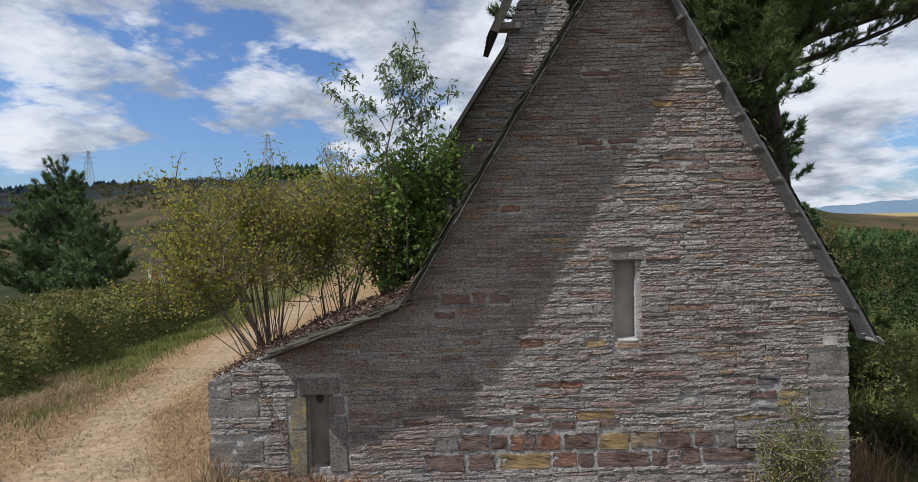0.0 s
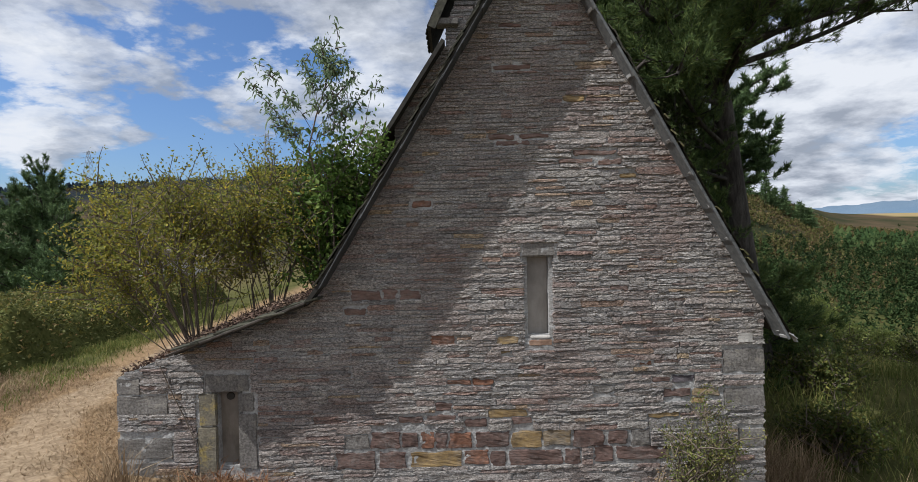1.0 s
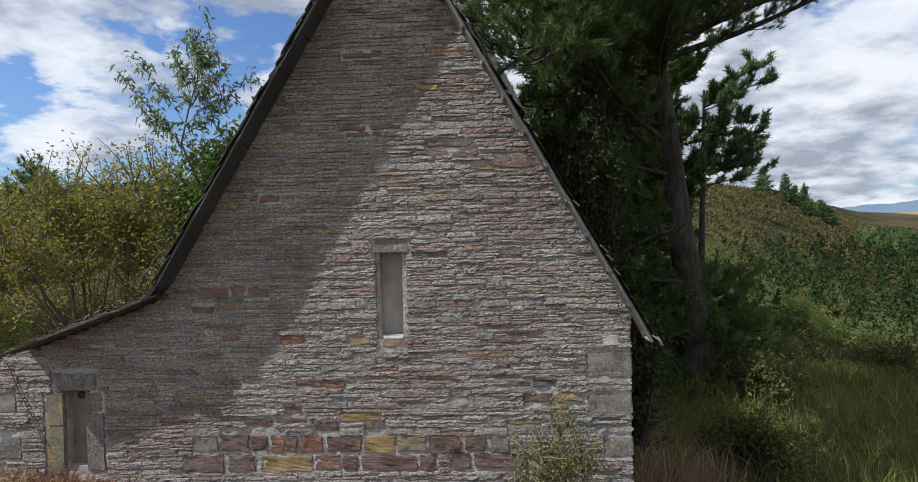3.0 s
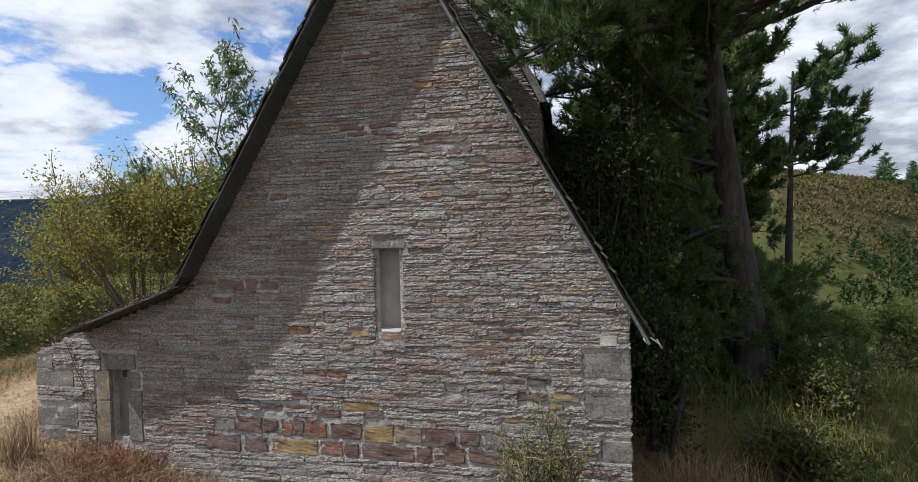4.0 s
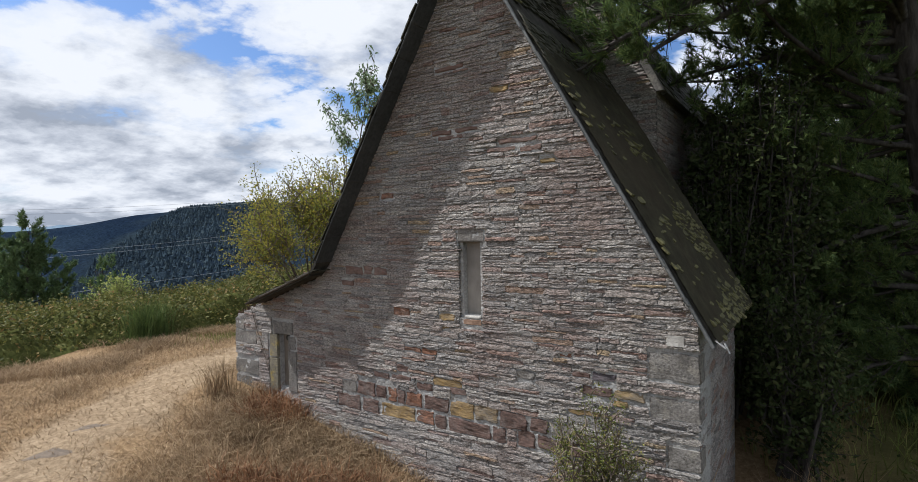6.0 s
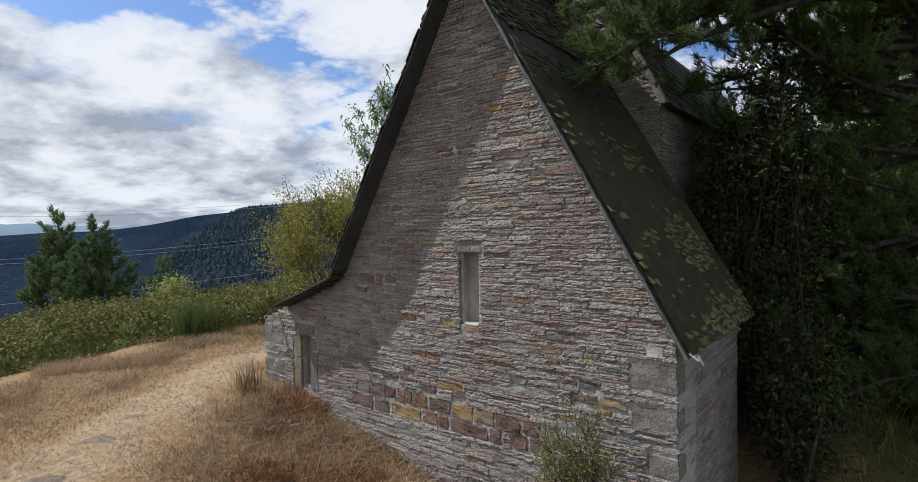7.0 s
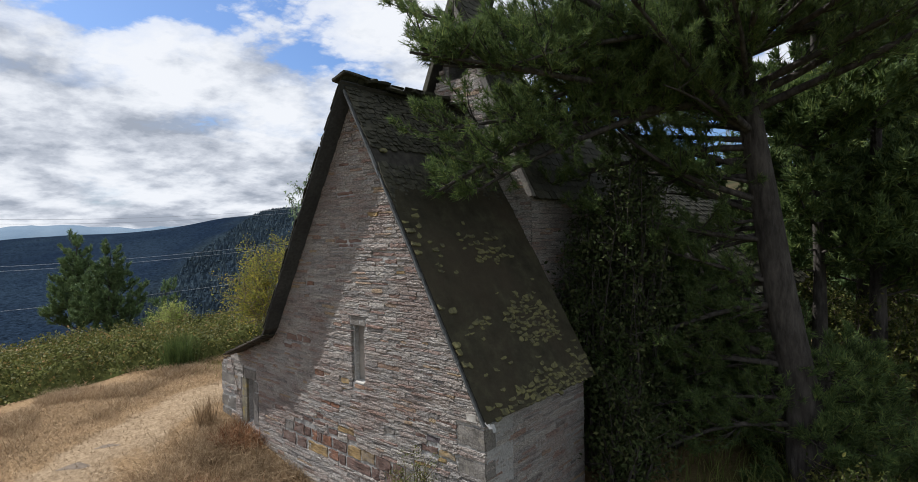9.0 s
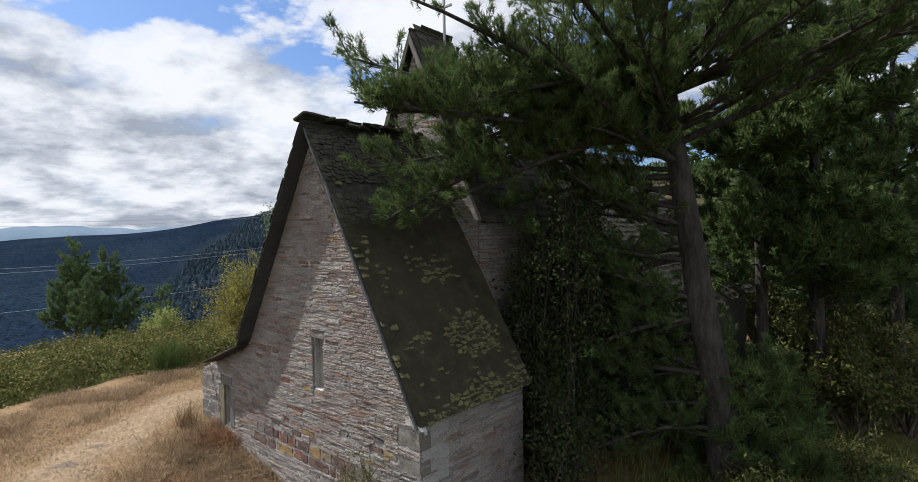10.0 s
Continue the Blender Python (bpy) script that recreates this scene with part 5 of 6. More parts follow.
def leafy(name, label, base, stems, leaf, size, per_twig, rng, twigs=9, twig_len=(0.35, 0.8), stem_r=0.03, spread=0.09, lowest=0.42, bark=None, apart=False, narrow=1.0, hang=0.0):
    """A many-stemmed bush. stems: (x, y, z) of each stem's end."""
    root = thing(name, label, "bush", GROUPS.get(name, ""))
    wood, at = [], []
    for k, end in enumerate(stems):
        foot, loose = (base[k], 0.0) if isinstance(base, list) else (base, 0.12)
        s = Vector(foot) + Vector((rng.normal(0, loose), rng.normal(0, loose), 0))
        e = Vector(end)
        mid = s.lerp(e, 0.5) + Vector((rng.normal(0, 1.6 * loose), rng.normal(0, 1.6 * loose), 1.6 * loose))
        line = [s, s.lerp(mid, 0.5) + Vector((0, 0, 0.06)), mid, mid.lerp(e, 0.5), e]
        r = stem_r * (1.25 if k % 4 == 0 or not apart else 0.45)
        stem = tube(line, [r, r * 0.85, r * 0.6, r * 0.4, r * 0.15], 5)
        if apart:
            put("stem", joined_tubes("stem", [stem]), bark or TWIG, root)
        else:
            wood.append(stem)
        for _ in range(twigs):
            t = rng.uniform(lowest, 1.0) * 4
            j = min(int(t), 3)
            p = line[j].lerp(line[j + 1], t - j)
            w = (e - s).normalized() * 0.5 + Vector((rng.normal(0, 0.7), rng.normal(0, 0.7), rng.normal(0.15, 0.5)))
            tw = arc(p, w, rng.uniform(*twig_len), 0.2, rng, 4, 0.15)
            wood.append(tube(tw, [0.011, 0.009, 0.007, 0.005, 0.003], 4))
            for _ in range(per_twig):
                u = rng.uniform(0.1, 1.0) * 4
                i = min(int(u), 3)
                at.append(tw[i].lerp(tw[i + 1], u - i) + Vector(rng.normal(0, spread, 3)))
    tagged(put("stems", joined_tubes("twigs" if apart else "stems", wood), bark or TWIG, root, "thin dark bare stems"), kind="stuff")
    tagged(put("foliage", leaves("foliage", [tuple(p) for p in at], size, rng, 0.0, narrow, hang), leaf, root), kind="stuff")
    return root


rng = np.random.default_rng(81)


def fan(cx, cy, cz, rx, ry, rz, count):
    """Ends of stems over the upper shell of a crown."""
    ends = []
    for _ in range(count):
        d = rng.normal(size=3)
        d /= np.linalg.norm(d)
        d[2] = abs(d[2]) * 1.2 - 0.25
        k = rng.uniform(0.55, 1.0)
        ends.append((cx + d[0] * rx * k, cy + d[1] * ry * k, cz + d[2] * rz * k))
    return ends


leafy("willow_bush", "many-stemmed bush with olive and yellowing leaves beside the lean-to", (-2.95, 8.75, 0.6), fan(-3.45, 8.6, 2.75, 1.45, 1.4, 1.95, 30) + [(-4.65 + 0.3 * q, 8.2 + 0.2 * (q % 3), 2.3 + 0.34 * q) for q in range(5)], LEAF_OLIVE, 0.056, 36, rng, 13, (0.35, 0.85), 0.021, 0.070, lowest=0.60, apart=True)
leafy("willow_bush", "bush with yellow-green leaves growing behind the lean-to roof", (-1.9, 8.9, 0.8), fan(-1.75, 8.7, 3.2, 1.0, 0.9, 1.55, 20), LEAF_OLIVE, 0.056, 36, rng, 13, (0.35, 0.85), 0.021, 0.070, lowest=0.60, apart=True)
leafy("cherry_bush", "bright green leafy bush pressed against the steep roof", (-0.9, 9.3, 1.0), fan(-0.55, 8.9, 3.5, 1.15, 0.8, 1.35, 40), LEAF_GREEN, 0.10, 24, rng, 10)
SAPLING = [((-0.98, 8.1, 4.25), (-0.45, 8.05, 6.0))] + [((-0.98 + 0.53 * f, 8.08, 4.25 + 1.75 * f), tip) for f, tip in (
    (0.0, (-1.82, 8.0, 5.29)), (0.15, (-1.64, 8.2, 5.54)), (0.35, (-1.01, 8.0, 5.58)), (0.3, (-0.18, 8.0, 5.34)), (0.15, (0.07, 8.2, 5.20)), (0.5, (-0.35, 8.0, 5.62)), (0.0, (-1.48, 8.1, 4.70)), (0.55, (-0.72, 8.1, 5.75)), (0.0, (-0.30, 8.1, 4.80)))]
leafy("cherry_sapling", "tall thin sapling with pale green hanging leaves", [q[0] for q in SAPLING], [q[1] for q in SAPLING], LEAF_PALE, 0.095, 10, rng, 15, (0.10, 0.24), 0.011, 0.045, lowest=0.2, apart=True, narrow=0.62, hang=0.45)
put("leader", joined_tubes("leader", [tube([(-0.6, 9.5, 0.6), (-0.75, 9.2, 2.4), (-0.98, 8.1, 4.26)], [0.035, 0.028, 0.014], 6)]), TWIG, bpy.data.objects["cherry_sapling"])
leafy("broom_bush", "small green bush behind the bramble hedge", (-17.4, 11.0, -1.2), fan(-17.4, 11.0, 0.25, 1.0, 1.0, 0.9, 24), LEAF_BRIGHT, 0.09, 20, rng, 8)


def broom(x, y, high, wide, count, rng, mat=BROOM, label="wispy green broom shrub in dry grass", base=None):
    z = ground_at(x, y) - 0.05 if base is None else base
    feet = np.stack([x + rng.normal(0, wide * 0.22, count), y + rng.normal(0, wide * 0.22, count), np.full(count, z)], 1)
    me = blades("stalks", feet, high, rng, 0.28, 0.007)
    root = thing("broom_shrub", label, "shrub")
    tagged(put("stalks", me, mat, root), kind="stuff")


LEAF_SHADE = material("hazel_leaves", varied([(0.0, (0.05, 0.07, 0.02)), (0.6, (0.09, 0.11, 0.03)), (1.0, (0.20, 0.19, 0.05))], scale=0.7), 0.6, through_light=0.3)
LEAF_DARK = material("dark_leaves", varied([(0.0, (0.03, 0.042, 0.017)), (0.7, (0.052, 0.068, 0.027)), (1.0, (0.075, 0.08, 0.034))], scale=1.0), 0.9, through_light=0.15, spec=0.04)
# dark bushes added beside the nave to fill and deepen its shade
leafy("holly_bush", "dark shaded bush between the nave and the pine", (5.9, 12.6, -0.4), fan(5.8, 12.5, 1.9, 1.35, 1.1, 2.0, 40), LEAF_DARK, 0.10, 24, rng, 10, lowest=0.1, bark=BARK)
leafy("holly_bush", "tall dark bush added against the nave to deepen its shade", (5.4, 11.2, -0.5), fan(5.35, 11.3, 3.2, 1.1, 1.0, 3.4, 76), LEAF_DARK, 0.10, 24, rng, 12, lowest=0.08, bark=BARK)
leafy("holly_bush", "tall dark bush added against the nave to deepen its shade", (5.2, 13.2, -0.4), fan(5.15, 13.2, 3.0, 1.0, 1.1, 3.1, 52), LEAF_DARK, 0.10, 24, rng, 12, lowest=0.08, bark=BARK)
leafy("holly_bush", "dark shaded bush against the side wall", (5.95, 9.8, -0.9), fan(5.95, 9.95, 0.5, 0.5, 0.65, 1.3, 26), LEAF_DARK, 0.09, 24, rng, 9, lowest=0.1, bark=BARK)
leafy("holly_bush", "tall dark bush added in the nave's corner to shade its wall", (4.85, 10.8, -0.5), fan(4.8, 10.85, 2.6, 0.62, 0.6, 2.7, 54), LEAF_DARK, 0.10, 24, rng, 11, lowest=0.08, bark=BARK)
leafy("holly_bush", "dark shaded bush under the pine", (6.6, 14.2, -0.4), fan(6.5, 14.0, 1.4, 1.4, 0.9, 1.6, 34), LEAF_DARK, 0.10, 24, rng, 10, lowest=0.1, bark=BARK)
for x, y, h in ((8.4, 20.5, 3.6), (10.0, 19.4, 3.0), (6.9, 23.5, 4.2), (9.6, 23.0, 4.6), (4.8, 24.5, 4.0), (11.0, 22.0, 3.4)):
    z = ground_at(x, y)
    leafy("hazel_bush", "yellow-green hazel bush in shade behind the pine", (x, y, z - 0.2), fan(x, y, z + h * 0.45, 1.3, 1.3, h * 0.55, 30), LEAF_SHADE, 0.13, 22, rng, 9, (0.4, 0.9))
for x, y, h, w in ((8.2, 9.6, 1.1, 0.9), (9.2, 11.9, 0.9, 0.9), (10.6, 15.0, 1.3, 1.2), (13.4, 17.6, 1.5, 1.4), (15.2, 15.4, 1.4, 1.4), (17.5, 21.0, 1.8, 1.5)):
    z = ground_at(x, y)
    leafy("gorse_bush", "rough green gorse bush among weeds", (x, y, z - 0.15), fan(x, y, z + h * 0.35, w, w, h * 0.65, 22), LEAF_SHADE, 0.085, 20, rng, 8, (0.25, 0.55))
rng = np.random.default_rng(82)
broom(-9.2, 8.2, 1.25, 1.1, 700, rng)
leafy("tall_weed", "tall feathery weed with a green top against the gable", (4.0, 6.45, -1.6), fan(4.15, 6.4, 0.35, 0.5, 0.3, 0.8, 17) + fan(4.3, 6.4, 0.0, 0.4, 0.3, 0.6, 8), WEED, 0.030, 30, rng, 10, (0.15, 0.4), 0.012, 0.04)
leafy("tall_weed", "brown dry weed against the foot of the gable", (3.85, 6.5, -1.5), fan(3.9, 6.45, -0.45, 0.55, 0.3, 0.7, 14), DRY, 0.030, 24, rng, 9, (0.15, 0.35), 0.012, 0.045)
broom(5.6, 6.3, 1.2, 0.7, 350, rng, WEED, "yellow-green weed at the chapel corner")
broom(-2.95, 6.35, 0.7, 0.7, 160, rng, DRY, "dry twiggy weed at the corner of the lean-to")


def meadow(name, label, count, box, high, mat, rng, keep, width=0.006, lean=0.4):
    x0, x1, y0, y1 = box
    x, y = rng.uniform(x0, x1, count), rng.uniform(y0, y1, count)
    ragged = 0.5 * wave(x, y, 0.8)
    edge = smooth(0.0, 1.0, np.minimum(np.minimum(x - x0, x1 - x), y - y0) + ragged)      # thins out towards its borders
    ok = keep(x, y) * edge > rng.random(count)
    x, y = x[ok], y[ok]
    feet = np.stack([x, y, height(x, y) - 0.01], 1)
    tagged(put(name, blades(name, feet, high, rng, lean, width), mat), label, "grass", kind="stuff")


def clear_of_walls(x, y):
    return ~((x > LEFT_X - 0.05) & (x < 5.3) & (y > WALL_Y - 0.03))


rng = np.random.default_rng(83)
meadow("dry_grass", "short straw-coloured dry grass beside the trail", 150000, (-9.6, 2.5, -1.0, 13.0), 0.085, DRY, rng, lambda x, y: clear_of_walls(x, y) * (0.14 + 0.86 * smooth(0.4, 1.5, trail_distance(x, y) * (1 + 0.5 * smooth(6, 10, y)) + 0.35 * wave(x, y, 0.45))), 0.005, 1.3)
meadow("dry_grass", "knee-high brown dry grass along the foot of the gable", 75000, (-3.4, 5.2, 3.6, 6.95), 0.32, DRY, rng, lambda x, y: clear_of_walls(x, y) * smooth(1.1, 2.2, trail_distance(x, y)) * (0.25 + 0.75 * smooth(-0.2, 0.5, wave(x, y, 0.6))), 0.005, 0.85)
meadow("dead_bracken", "rust-brown dead bracken in the dry grass", 15000, (-2.6, 3.2, 4.2, 6.9), 0.46, RUSTY, rng, lambda x, y: clear_of_walls(x, y) * smooth(1.6, 2.4, trail_distance(x, y)) * smooth(0.25, 0.6, wave(x + 3, y, 0.75)), 0.007, 0.7)
meadow("dry_grass", "tufts of brown dry grass along the hedge", 60000, (-9.8, -5.2, -1.0, 12.0), 0.28, DRY, rng, lambda x, y: smooth(1.2, 2.4, trail_distance(x, y)) * smooth(-0.2, 0.5, wave(x, y, 0.8)), 0.005, 0.85)
meadow("tall_grass", "tall green and straw weeds beside the chapel", 22000, (5.2, 16.0, 6.5, 20.0), 0.6, WEED, rng, lambda x, y: 0.3 + 0.7 * smooth(-0.2, 0.6, wave(x, y, 1.1)), 0.008)
meadow("green_grass", "low green grass on the bank above the trail", 46000, (-12.0, -6.0, 7.5, 24.0), 0.17, WEED, rng, lambda x, y: smooth(0.7, 1.6, trail_distance(x, y)) * smooth(7.5, 11, y) * (0.35 + 0.65 * smooth(-0.3, 0.4, wave(x, y, 0.9))), 0.008)


meadow("dry_weeds", "tall straw-coloured weeds at the corner of the chapel", 9000, (5.2, 8.2, 5.6, 9.5), 0.95, DRY, rng, lambda x, y: clear_of_walls(x, y) * smooth(-0.3, 0.5, wave(x, y, 0.7)), 0.006, 0.3)


def bramble_top(x, y):
    edge = np.interp(y, (-3, 4, 7, 9.5, 16, 26), (-10.2, -9.7, -9.3, -8.4, -9.2, -9.8))
    inside = smooth(0, 1.3, edge - x) * smooth(-19, -15.5, x)
    return height(x, y) + inside * (0.95 + 0.26 * wave(x, y, 0.9) + 0.2 * wave(y, x, 0.37)) - 0.06 + inside * smooth(10, 14, y) * 0.5, inside


def build_brambles(rng):
    gx, gy = np.meshgrid(np.linspace(-19, -8.2, 70), np.linspace(-4, 27, 150), indexing="xy")
    gz, inside = bramble_top(gx, gy)
    k = np.arange(gx.size).reshape(gx.shape)
    f = np.stack([k[:-1, :-1], k[:-1, 1:], k[1:, 1:], k[1:, :-1]], -1).reshape(-1, 4)
    root = thing("bramble_hedge", "thick green bramble hedge along the edge of the hilltop", "hedge")
    # inner sheet closes the hedge, coloured darker as shade between the leaves
    tagged(put("thicket", fast_mesh("thicket", np.stack([gx, gy, gz - 0.2], -1).reshape(-1, 3), f, True), HEDGE_SHADE, root), kind="stuff")
    count = 105000
    x, y = rng.uniform(-19, -8.2, count), rng.uniform(-4, 27, count)
    z, inside = bramble_top(x, y)
    ok = inside > rng.random(count) * 0.5
    at = np.stack([x, y, z + rng.normal(-0.05, 0.13, count)], 1)[ok]
    tagged(put("foliage", leaves("foliage", at, 0.115, rng, 0.1), BRAMBLE, root), kind="stuff")


build_brambles(np.random.default_rng(84))

# dead leaves and twigs on the lean-to and the broken wall top
rng = np.random.default_rng(85)
x, y = rng.uniform(-3.15, -0.55, 5200), rng.uniform(WALL_Y - 0.12, 9.0, 5200)
z = np.array([(roof_line(a) if a > -2.3 else wall_top(a)) for a in x]) + np.abs(rng.normal(0.0, 0.035, len(x)))
tagged(put("leaf_litter", leaves("leaf_litter", np.stack([x, np.where(x < -2.3, np.maximum(y, WALL_Y + 0.02), y), z], 1), 0.06, rng, 0.4), LITTER), "reddish brown dead leaves and twigs on the lean-to", "leaf litter", kind="stuff")
x, y = rng.uniform(-3.1, -0.6, 420), rng.uniform(WALL_Y + 0.05, 8.6, 420)
z = np.array([(roof_line(a) if a > -2.3 else wall_top(a)) for a in x]) - 0.02
tagged(put("dead_twigs", blades("dead_twigs", np.stack([x, y, z], 1), 0.2, rng, 0.9, 0.005), LITTER), "brittle dead twigs on the lean-to", "twigs", kind="stuff")
fill = [(-3.1, -0.5), (-2.2, -0.5), (-2.2, 1.42), (-3.1, 1.08)]
tagged(part("rubble", prism(fill, WALL_Y + 0.6, 9.0), LITTER, None), "overgrown rubble inside the broken lean-to", "rubble")

vine = thing("dead_vine", "thin dark dead vine hanging down the lean-to wall", "vine")
put("stem", joined_tubes("stem", [tube([(-2.62, WALL_Y - 0.04, 1.36), (-2.54, WALL_Y - 0.035, 1.15), (-2.44, WALL_Y - 0.04, 0.92), (-2.33, WALL_Y - 0.035, 0.68), (-2.22, WALL_Y - 0.04, 0.42), (-2.16, WALL_Y - 0.035, 0.25)], [0.006, 0.007, 0.006, 0.007, 0.005, 0.003], 6)]), TWIG, vine)

# bare slate showing in the trail
rng = np.random.default_rng(86)
for px, py, sx, sy in ((-2.35, 2.75, 0.62, 0.30), (-3.1, 3.75, 0.36, 0.16), (-3.55, 4.5, 0.30, 0.12)):
    bm = bmesh.new()
    rim = []
    for i in range(18):
        a = 2 * math.pi * i / 18
        k = 1 + 0.25 * math.sin(3 * a + px) + rng.normal(0, 0.08)
        u, w = math.cos(a) * sx * k, math.sin(a) * sy * k
        gx, gy = px + u * 0.62 - w * 0.78, py + u * 0.78 + w * 0.62
        rim.append(bm.verts.new((gx, gy, ground_at(gx, gy) - 0.004)))
    c = bm.verts.new((px, py, ground_at(px, py) + 0.02))
    for i in range(18):
        bm.faces.new((rim[i], rim[(i + 1) % 18], c))
    tagged(part("rock_patch", bm, PATCH, None, smooth=True), "bare grey slate worn flat in the sandy trail", "rock")

# ---- far things ----
def cone_wood(name, label, spots, mat, rng, low=4.0, high=9.0, fat=0.42):
    """Ragged far conifers, joined."""
    verts, tris, base = [], [], 0
    sides = 7
    for x, y, z in spots:
        h = rng.uniform(low, high)
        r = h * fat * rng.uniform(0.75, 1.2)
        for z0, z1, rr in ((0.0, 0.55, 1.0), (0.3, 0.8, 0.72), (0.6, 1.05, 0.42)):
            a = rng.uniform(0, 6.3) + np.arange(sides) * 2 * math.pi / sides
            k = rr * r * rng.uniform(0.55, 1.15, sides)
            ring = np.stack([x + np.cos(a) * k, y + np.sin(a) * k, z + h * (z0 + rng.uniform(-0.05, 0.08, sides))], 1)
            verts.append(np.concatenate([ring, [[x + rng.normal(0, 0.05) * r, y, z + h * z1]]]))
            tris += [(base + i, base + (i + 1) % sides, base + sides) for i in range(sides)]
            base += sides + 1
    tagged(put(name, fast_mesh(name, np.concatenate(verts), tris), mat), label, "trees", kind="stuff")


def polar(rng, count, az0, az1, r0, r1, power=0.5):
    az = np.radians(rng.uniform(az0, az1, count))
    r = r0 + (r1 - r0) * rng.random(count) ** power
    x, y = -np.sin(az) * r, np.cos(az) * r
    return np.stack([x, y, height(x, y) - 0.2], 1)


rng = np.random.default_rng(91)
spots = polar(rng, 1300, -50, -26.0, 40, 135, 0.62)
reach = np.hypot(spots[:, 0], spots[:, 1])
crest = np.interp(np.degrees(np.arctan2(-spots[:, 0], spots[:, 1])), AZ, M_R)
spots = spots[reach < crest * rng.uniform(0.40, 0.58, len(spots))]
centres, ways = [], []
for x, y, z in spots:
    h = rng.uniform(1.2, 2.7)
    k = 30
    u = rng.random(k)
    a = rng.uniform(0, 2 * math.pi, k)
    rr = 0.42 * h * (1.02 - u) * rng.uniform(0.5, 1.0, k)
    centres.append(np.stack([x + np.cos(a) * rr, y + np.sin(a) * rr, z + 0.1 + u * h], 1))
    ways.append(np.stack([np.cos(a) * 0.6, np.sin(a) * 0.6, np.full(k, 0.8)], 1))
tagged(put("young_plantation", tufts("young_plantation", np.concatenate(centres), np.concatenate(ways), 0.30, rng, 4, 0.8, 0.065), YOUNG_FOREST), "dense young pines on the hillside below the chapel", "trees", kind="stuff")
cone_wood("far_plantation", "young pines far down the hillside", polar(rng, 260, -50, -36, 95, 125), YOUNG_FOREST, rng, 1.2, 2.2, 0.6)
spots = polar(rng, 2600, -42, -20, 50, 140)
centres = np.repeat(spots, 9, 0) + rng.normal(0, 1, (23400, 3)) * (0.5, 0.5, 0.16) + (0, 0, 0.35)
tagged(put("hillside_scrub", tufts("hillside_scrub", centres, np.tile((0, 0, 1.0), (23400, 1)), 0.4, rng, 4, 0.9, 0.09), HEATHER), "scrub and heather bushes on the hillside", "bushes", kind="stuff")
# flank trees paled and blued, with the haze in their colour
HAZY_FLANK = material("hazy_flank_forest", varied([(0.0, (0.032, 0.049, 0.068)), (0.6, (0.041, 0.061, 0.078)), (1.0, (0.056, 0.076, 0.086))], scale=0.02), 0.95, spec=0.0)
spots = polar(rng, 8000, 52, 82, 260, 1000, 0.62)
reach, bearing = np.hypot(spots[:, 0], spots[:, 1]), np.degrees(np.arctan2(-spots[:, 0], spots[:, 1]))
spots = spots[reach < 0.86 * np.interp(bearing, (44, 56, 63, 70, 77, 90), (1500, 1300, 1000, 720, 480, 260)) - 25 * wave(spots[:, 0], spots[:, 1], 60)]
cone_wood("flank_woods", "pine wood on the near flank of the valley", spots, HAZY_FLANK, rng, 3.5, 7.0, 0.55)
cone_wood("ridge_woods", "line of trees along the ridge", polar(rng, 260, 26, 44, 380, 520), HAZY_FOREST, rng, 2.4, 5.0, 0.8)
cone_wood("ridge_woods", "trees round the pylons on the hill", polar(rng, 90, 14.0, 20.5, 285, 330), YOUNG_FOREST, rng, 5.0, 9.0, 0.6)
spots = polar(rng, 380, 18, 44, 110, 420)
centres = np.repeat(spots, 10, 0) + rng.normal(0, 1, (3800, 3)) * (1.1, 1.1, 0.4) + (0, 0, 0.9)
tagged(put("heath_scrub", tufts("heath_scrub", centres, np.tile((0, 0, 1.0), (3800, 1)), 1.0, rng, 5, 0.9, 0.22), HEATHER), "scattered green scrub on the brown heath", "bushes", kind="stuff")
rng = np.random.default_rng(92)


def fir(x, y, top, wide, rng):
    """A pointed conifer with level whorls."""
    z0 = ground_at(x, y) - 0.3
    h = top - z0
    root = thing("fir_tree", "pointed dark conifer on the crest of the hillside", "tree", "conifers on the crest")
    put("trunk", joined_tubes("trunk", [tube([(x, y, z0), (x, y, z0 + h * 0.96)], [0.02 * h, 0.01], 6)]), BARK, root)
    u = 1 - np.sqrt(rng.random(420) * 0.94)
    a = rng.uniform(0, 2 * math.pi, 420)
    lobes = 0.72 + 0.28 * np.sin(u * 34.0 + np.sin(a * 3.0))
    rr = 0.5 * wide * (1.02 - u) * lobes * np.sqrt(rng.random(420))
    centres = np.stack([x + np.cos(a) * rr, y + np.sin(a) * rr, z0 + h * (0.06 + 0.9 * u)], 1)
    ways = np.stack([np.cos(a), np.sin(a), np.full(420, 0.35)], 1)
    tagged(put("crown", tufts("crown", centres, ways, 0.55, rng, 6, 0.5, 0.07), YOUNG_NEEDLES, root), kind="stuff")


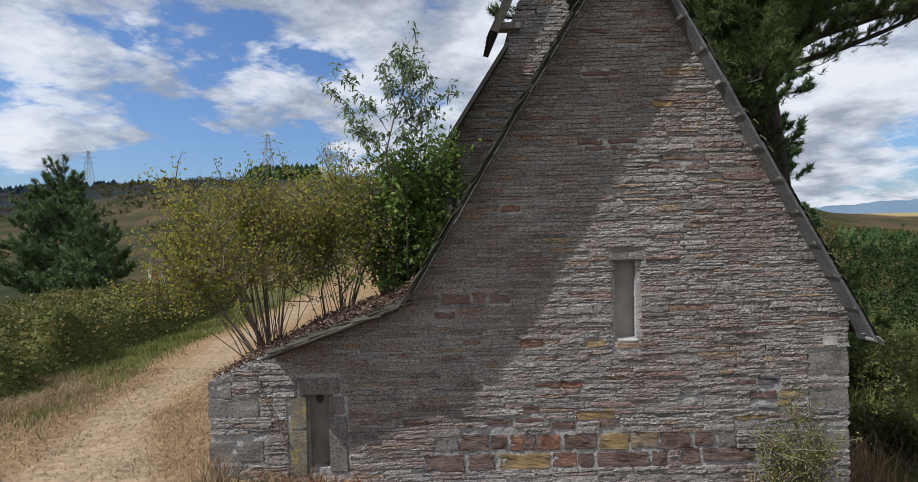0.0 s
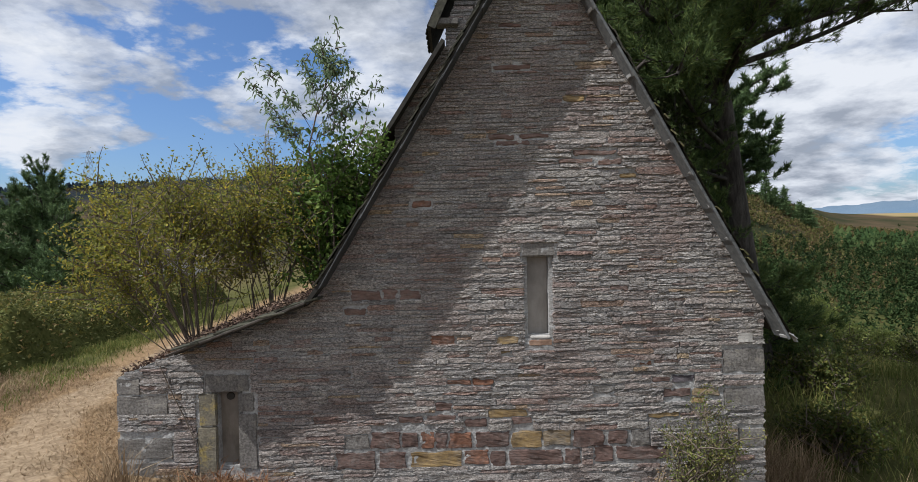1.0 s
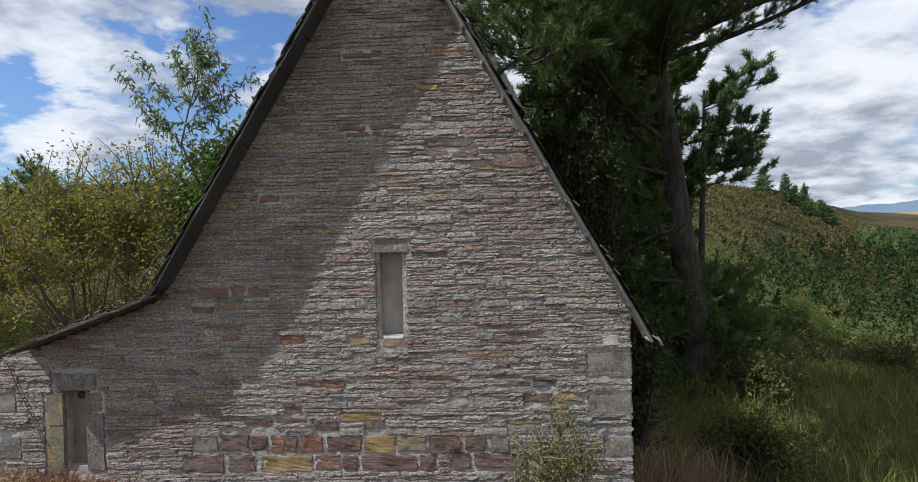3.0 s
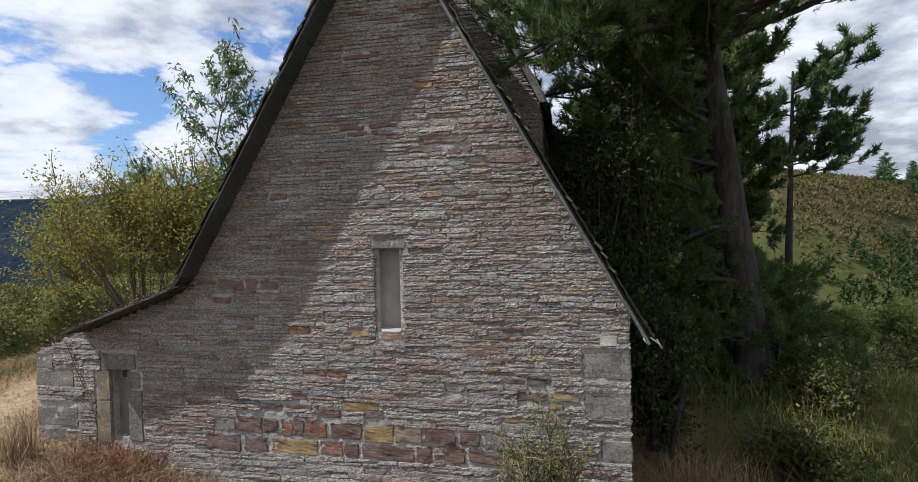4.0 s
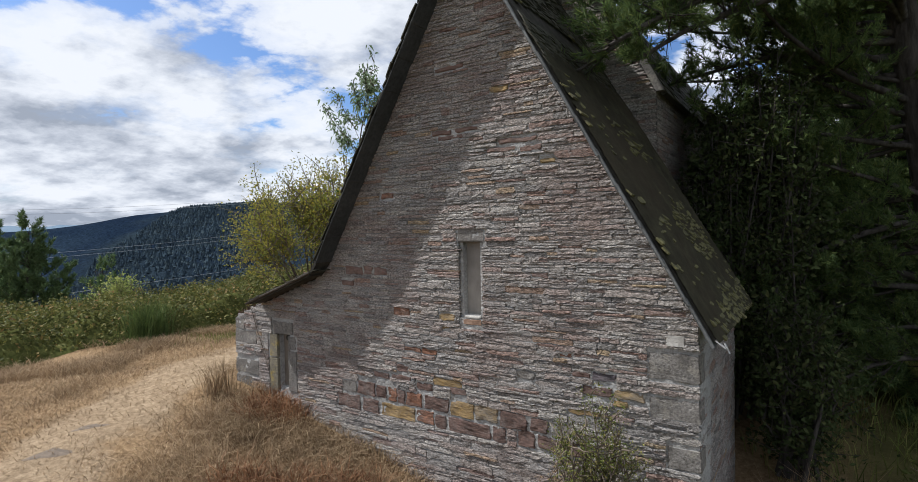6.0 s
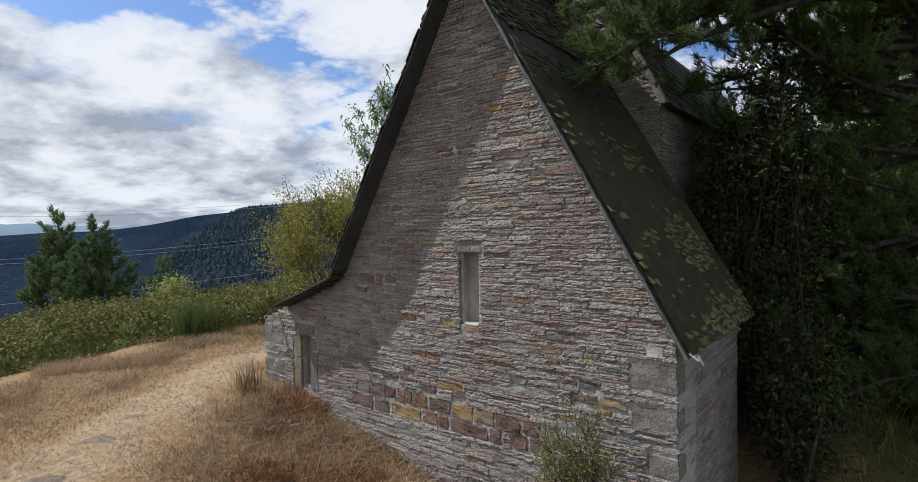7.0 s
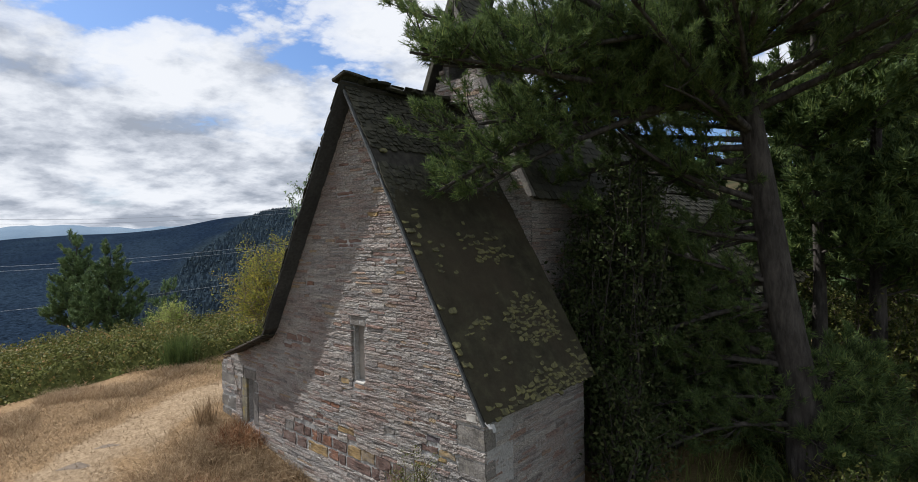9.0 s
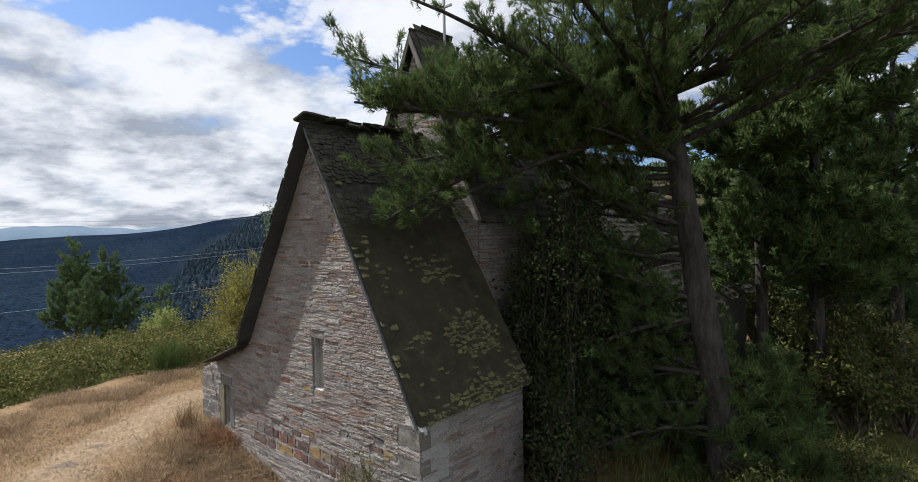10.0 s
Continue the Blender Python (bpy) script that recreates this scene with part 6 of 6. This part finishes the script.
for x, y, top, wide in ((55.1, 98.8, 13.4, 5.2), (58.2, 97.3, 11.8, 4.4), (59.4, 96.6, 9.6, 3.6), (60.8, 96.1, 10.0, 3.2), (62.9, 94.9, 6.9, 5.0), (64.0, 94.3, 5.8, 4.0)):
    fir(x, y, top, wide, rng)
for x, y, top, wide in ((16.6, 23.0, 0.6, 1.0), (17.6, 23.6, -0.7, 0.9), (18.2, 22.0, -1.0, 1.4), (20.5, 20.6, -2.0, 1.5), (22.4, 22.5, -2.0, 1.5), (18.0, 29.5, -0.9, 1.0)):
    z = ground_at(x, y)
    h = (top - z) * 0.97
    root = leafy("poplar_bush", "upright light green bush on the slope", (x, y, z - 0.2), fan(x, y, z + h * 0.42, wide, wide, h * 0.55, 26), LEAF_BRIGHT, 0.12, 48, rng, 10, (0.3, 0.6))


def pylon(x, y, z, h, rng):
    root = thing("pylon", "grey steel lattice electricity pylon on the hill", "pylon", "pylons")
    bars = []
    w0, w1 = h * 0.12, h * 0.02
    corners = ((-1, -1), (1, -1), (1, 1), (-1, 1))
    thick = 0.11
    for sx, sy in corners:
        bars.append(tube([(x + sx * w0, y + sy * w0, z), (x + sx * w1, y + sy * w1, z + h)], [thick, thick], 4))
    for k in range(7):
        f, g = k / 7, (k + 1) / 7
        a, b = w0 + (w1 - w0) * f, w0 + (w1 - w0) * g
        for (sx, sy), (tx, ty) in zip(corners, corners[1:] + corners[:1]):
            bars.append(tube([(x + sx * a, y + sy * a, z + h * f), (x + tx * b, y + ty * b, z + h * g)], [thick * 0.6] * 2, 4))
            bars.append(tube([(x + tx * a, y + ty * a, z + h * f), (x + sx * b, y + sy * b, z + h * g)], [thick * 0.6] * 2, 4))
    put("mast", joined_tubes("mast", bars, False), STEEL, root)
    for f, reach in ((0.66, 0.19), (0.80, 0.23), (0.94, 0.16)):
        arm = [tube([(x - h * reach, y, z + h * f), (x, y, z + h * (f + 0.03)), (x + h * reach, y, z + h * f)], [thick * 0.6, thick, thick * 0.6], 4), tube([(x - h * reach, y, z + h * f), (x + h * reach, y, z + h * f)], [thick * 0.7] * 2, 4)]
        put("cross_arm", joined_tubes("cross_arm", arm, False), STEEL, root)


for az, r, h in ((18.7, 300, 25), (12.7, 340, 24), (33.8, 460, 26)):
    x, y = -math.sin(radians(az)) * r, math.cos(radians(az)) * r
    pylon(x, y, ground_at(x, y) - 0.5, h, rng)

lines = thing("power_lines", "thin power lines slung across the valley", "power line")
for e0, e1 in ((2.75, 3.75), (2.35, 3.35), (-1.6, 0.4), (-2.0, 0.0), (-5.6, -3.0)):
    pts = []
    for k in range(25):
        t = k / 24
        az, r = radians(92 - 44 * t), 135 + 60 * t
        z = 3.2 + r * math.tan(radians(e0 + (e1 - e0) * t)) - 3.0 * 4 * t * (1 - t)
        pts.append((-math.sin(az) * r, math.cos(az) * r, z))
    put("wire", joined_tubes("wire", [tube(pts, [0.045] * 25, 4)]), WIRE, lines)

# a white house beyond the heath
hx, hy = -31.0, 60.0
hz = -1.7
house = thing("house", "small white house with a low grey roof beyond the brambles", "house")
part("wall", block(hx - 3.0, hx + 3.0, hy, hy + 6, hz - 2, hz + 2.1, 0.02), RENDER_WHITE, house)
bm = prism([(hx - 3.5, hz + 2.0), (hx, hz + 3.2), (hx + 3.5, hz + 2.0)], hy - 0.5, hy + 6.5)
part("roof", bm, TILE_ROOF, house)
for wx, w, mat_, name in ((-2.1, 0.9, RED_PAINT, "painted_panel"), (-0.9, 0.55, DARK_GLASS, "window"), (0.3, 0.9, DARK_GLASS, "window")):
    part(name, block(hx + wx - w / 2, hx + wx + w / 2, hy - 0.05, hy + 0.1, hz - 0.1, hz + 1.3, 0.01), mat_, house)

# ---- facing stones of the gable, last ----
rng = np.random.default_rng(7)
gable_made = coursed(rng, -1.75, 6.8, lambda z: span_at(z), spans=free_spans)
lay_stones(gable, gable_made, lambda x, z: pose(x, WALL_Y + 0.008, z), rng, lambda x, z: 0.55 < z < 1.75 and x > 0.3)
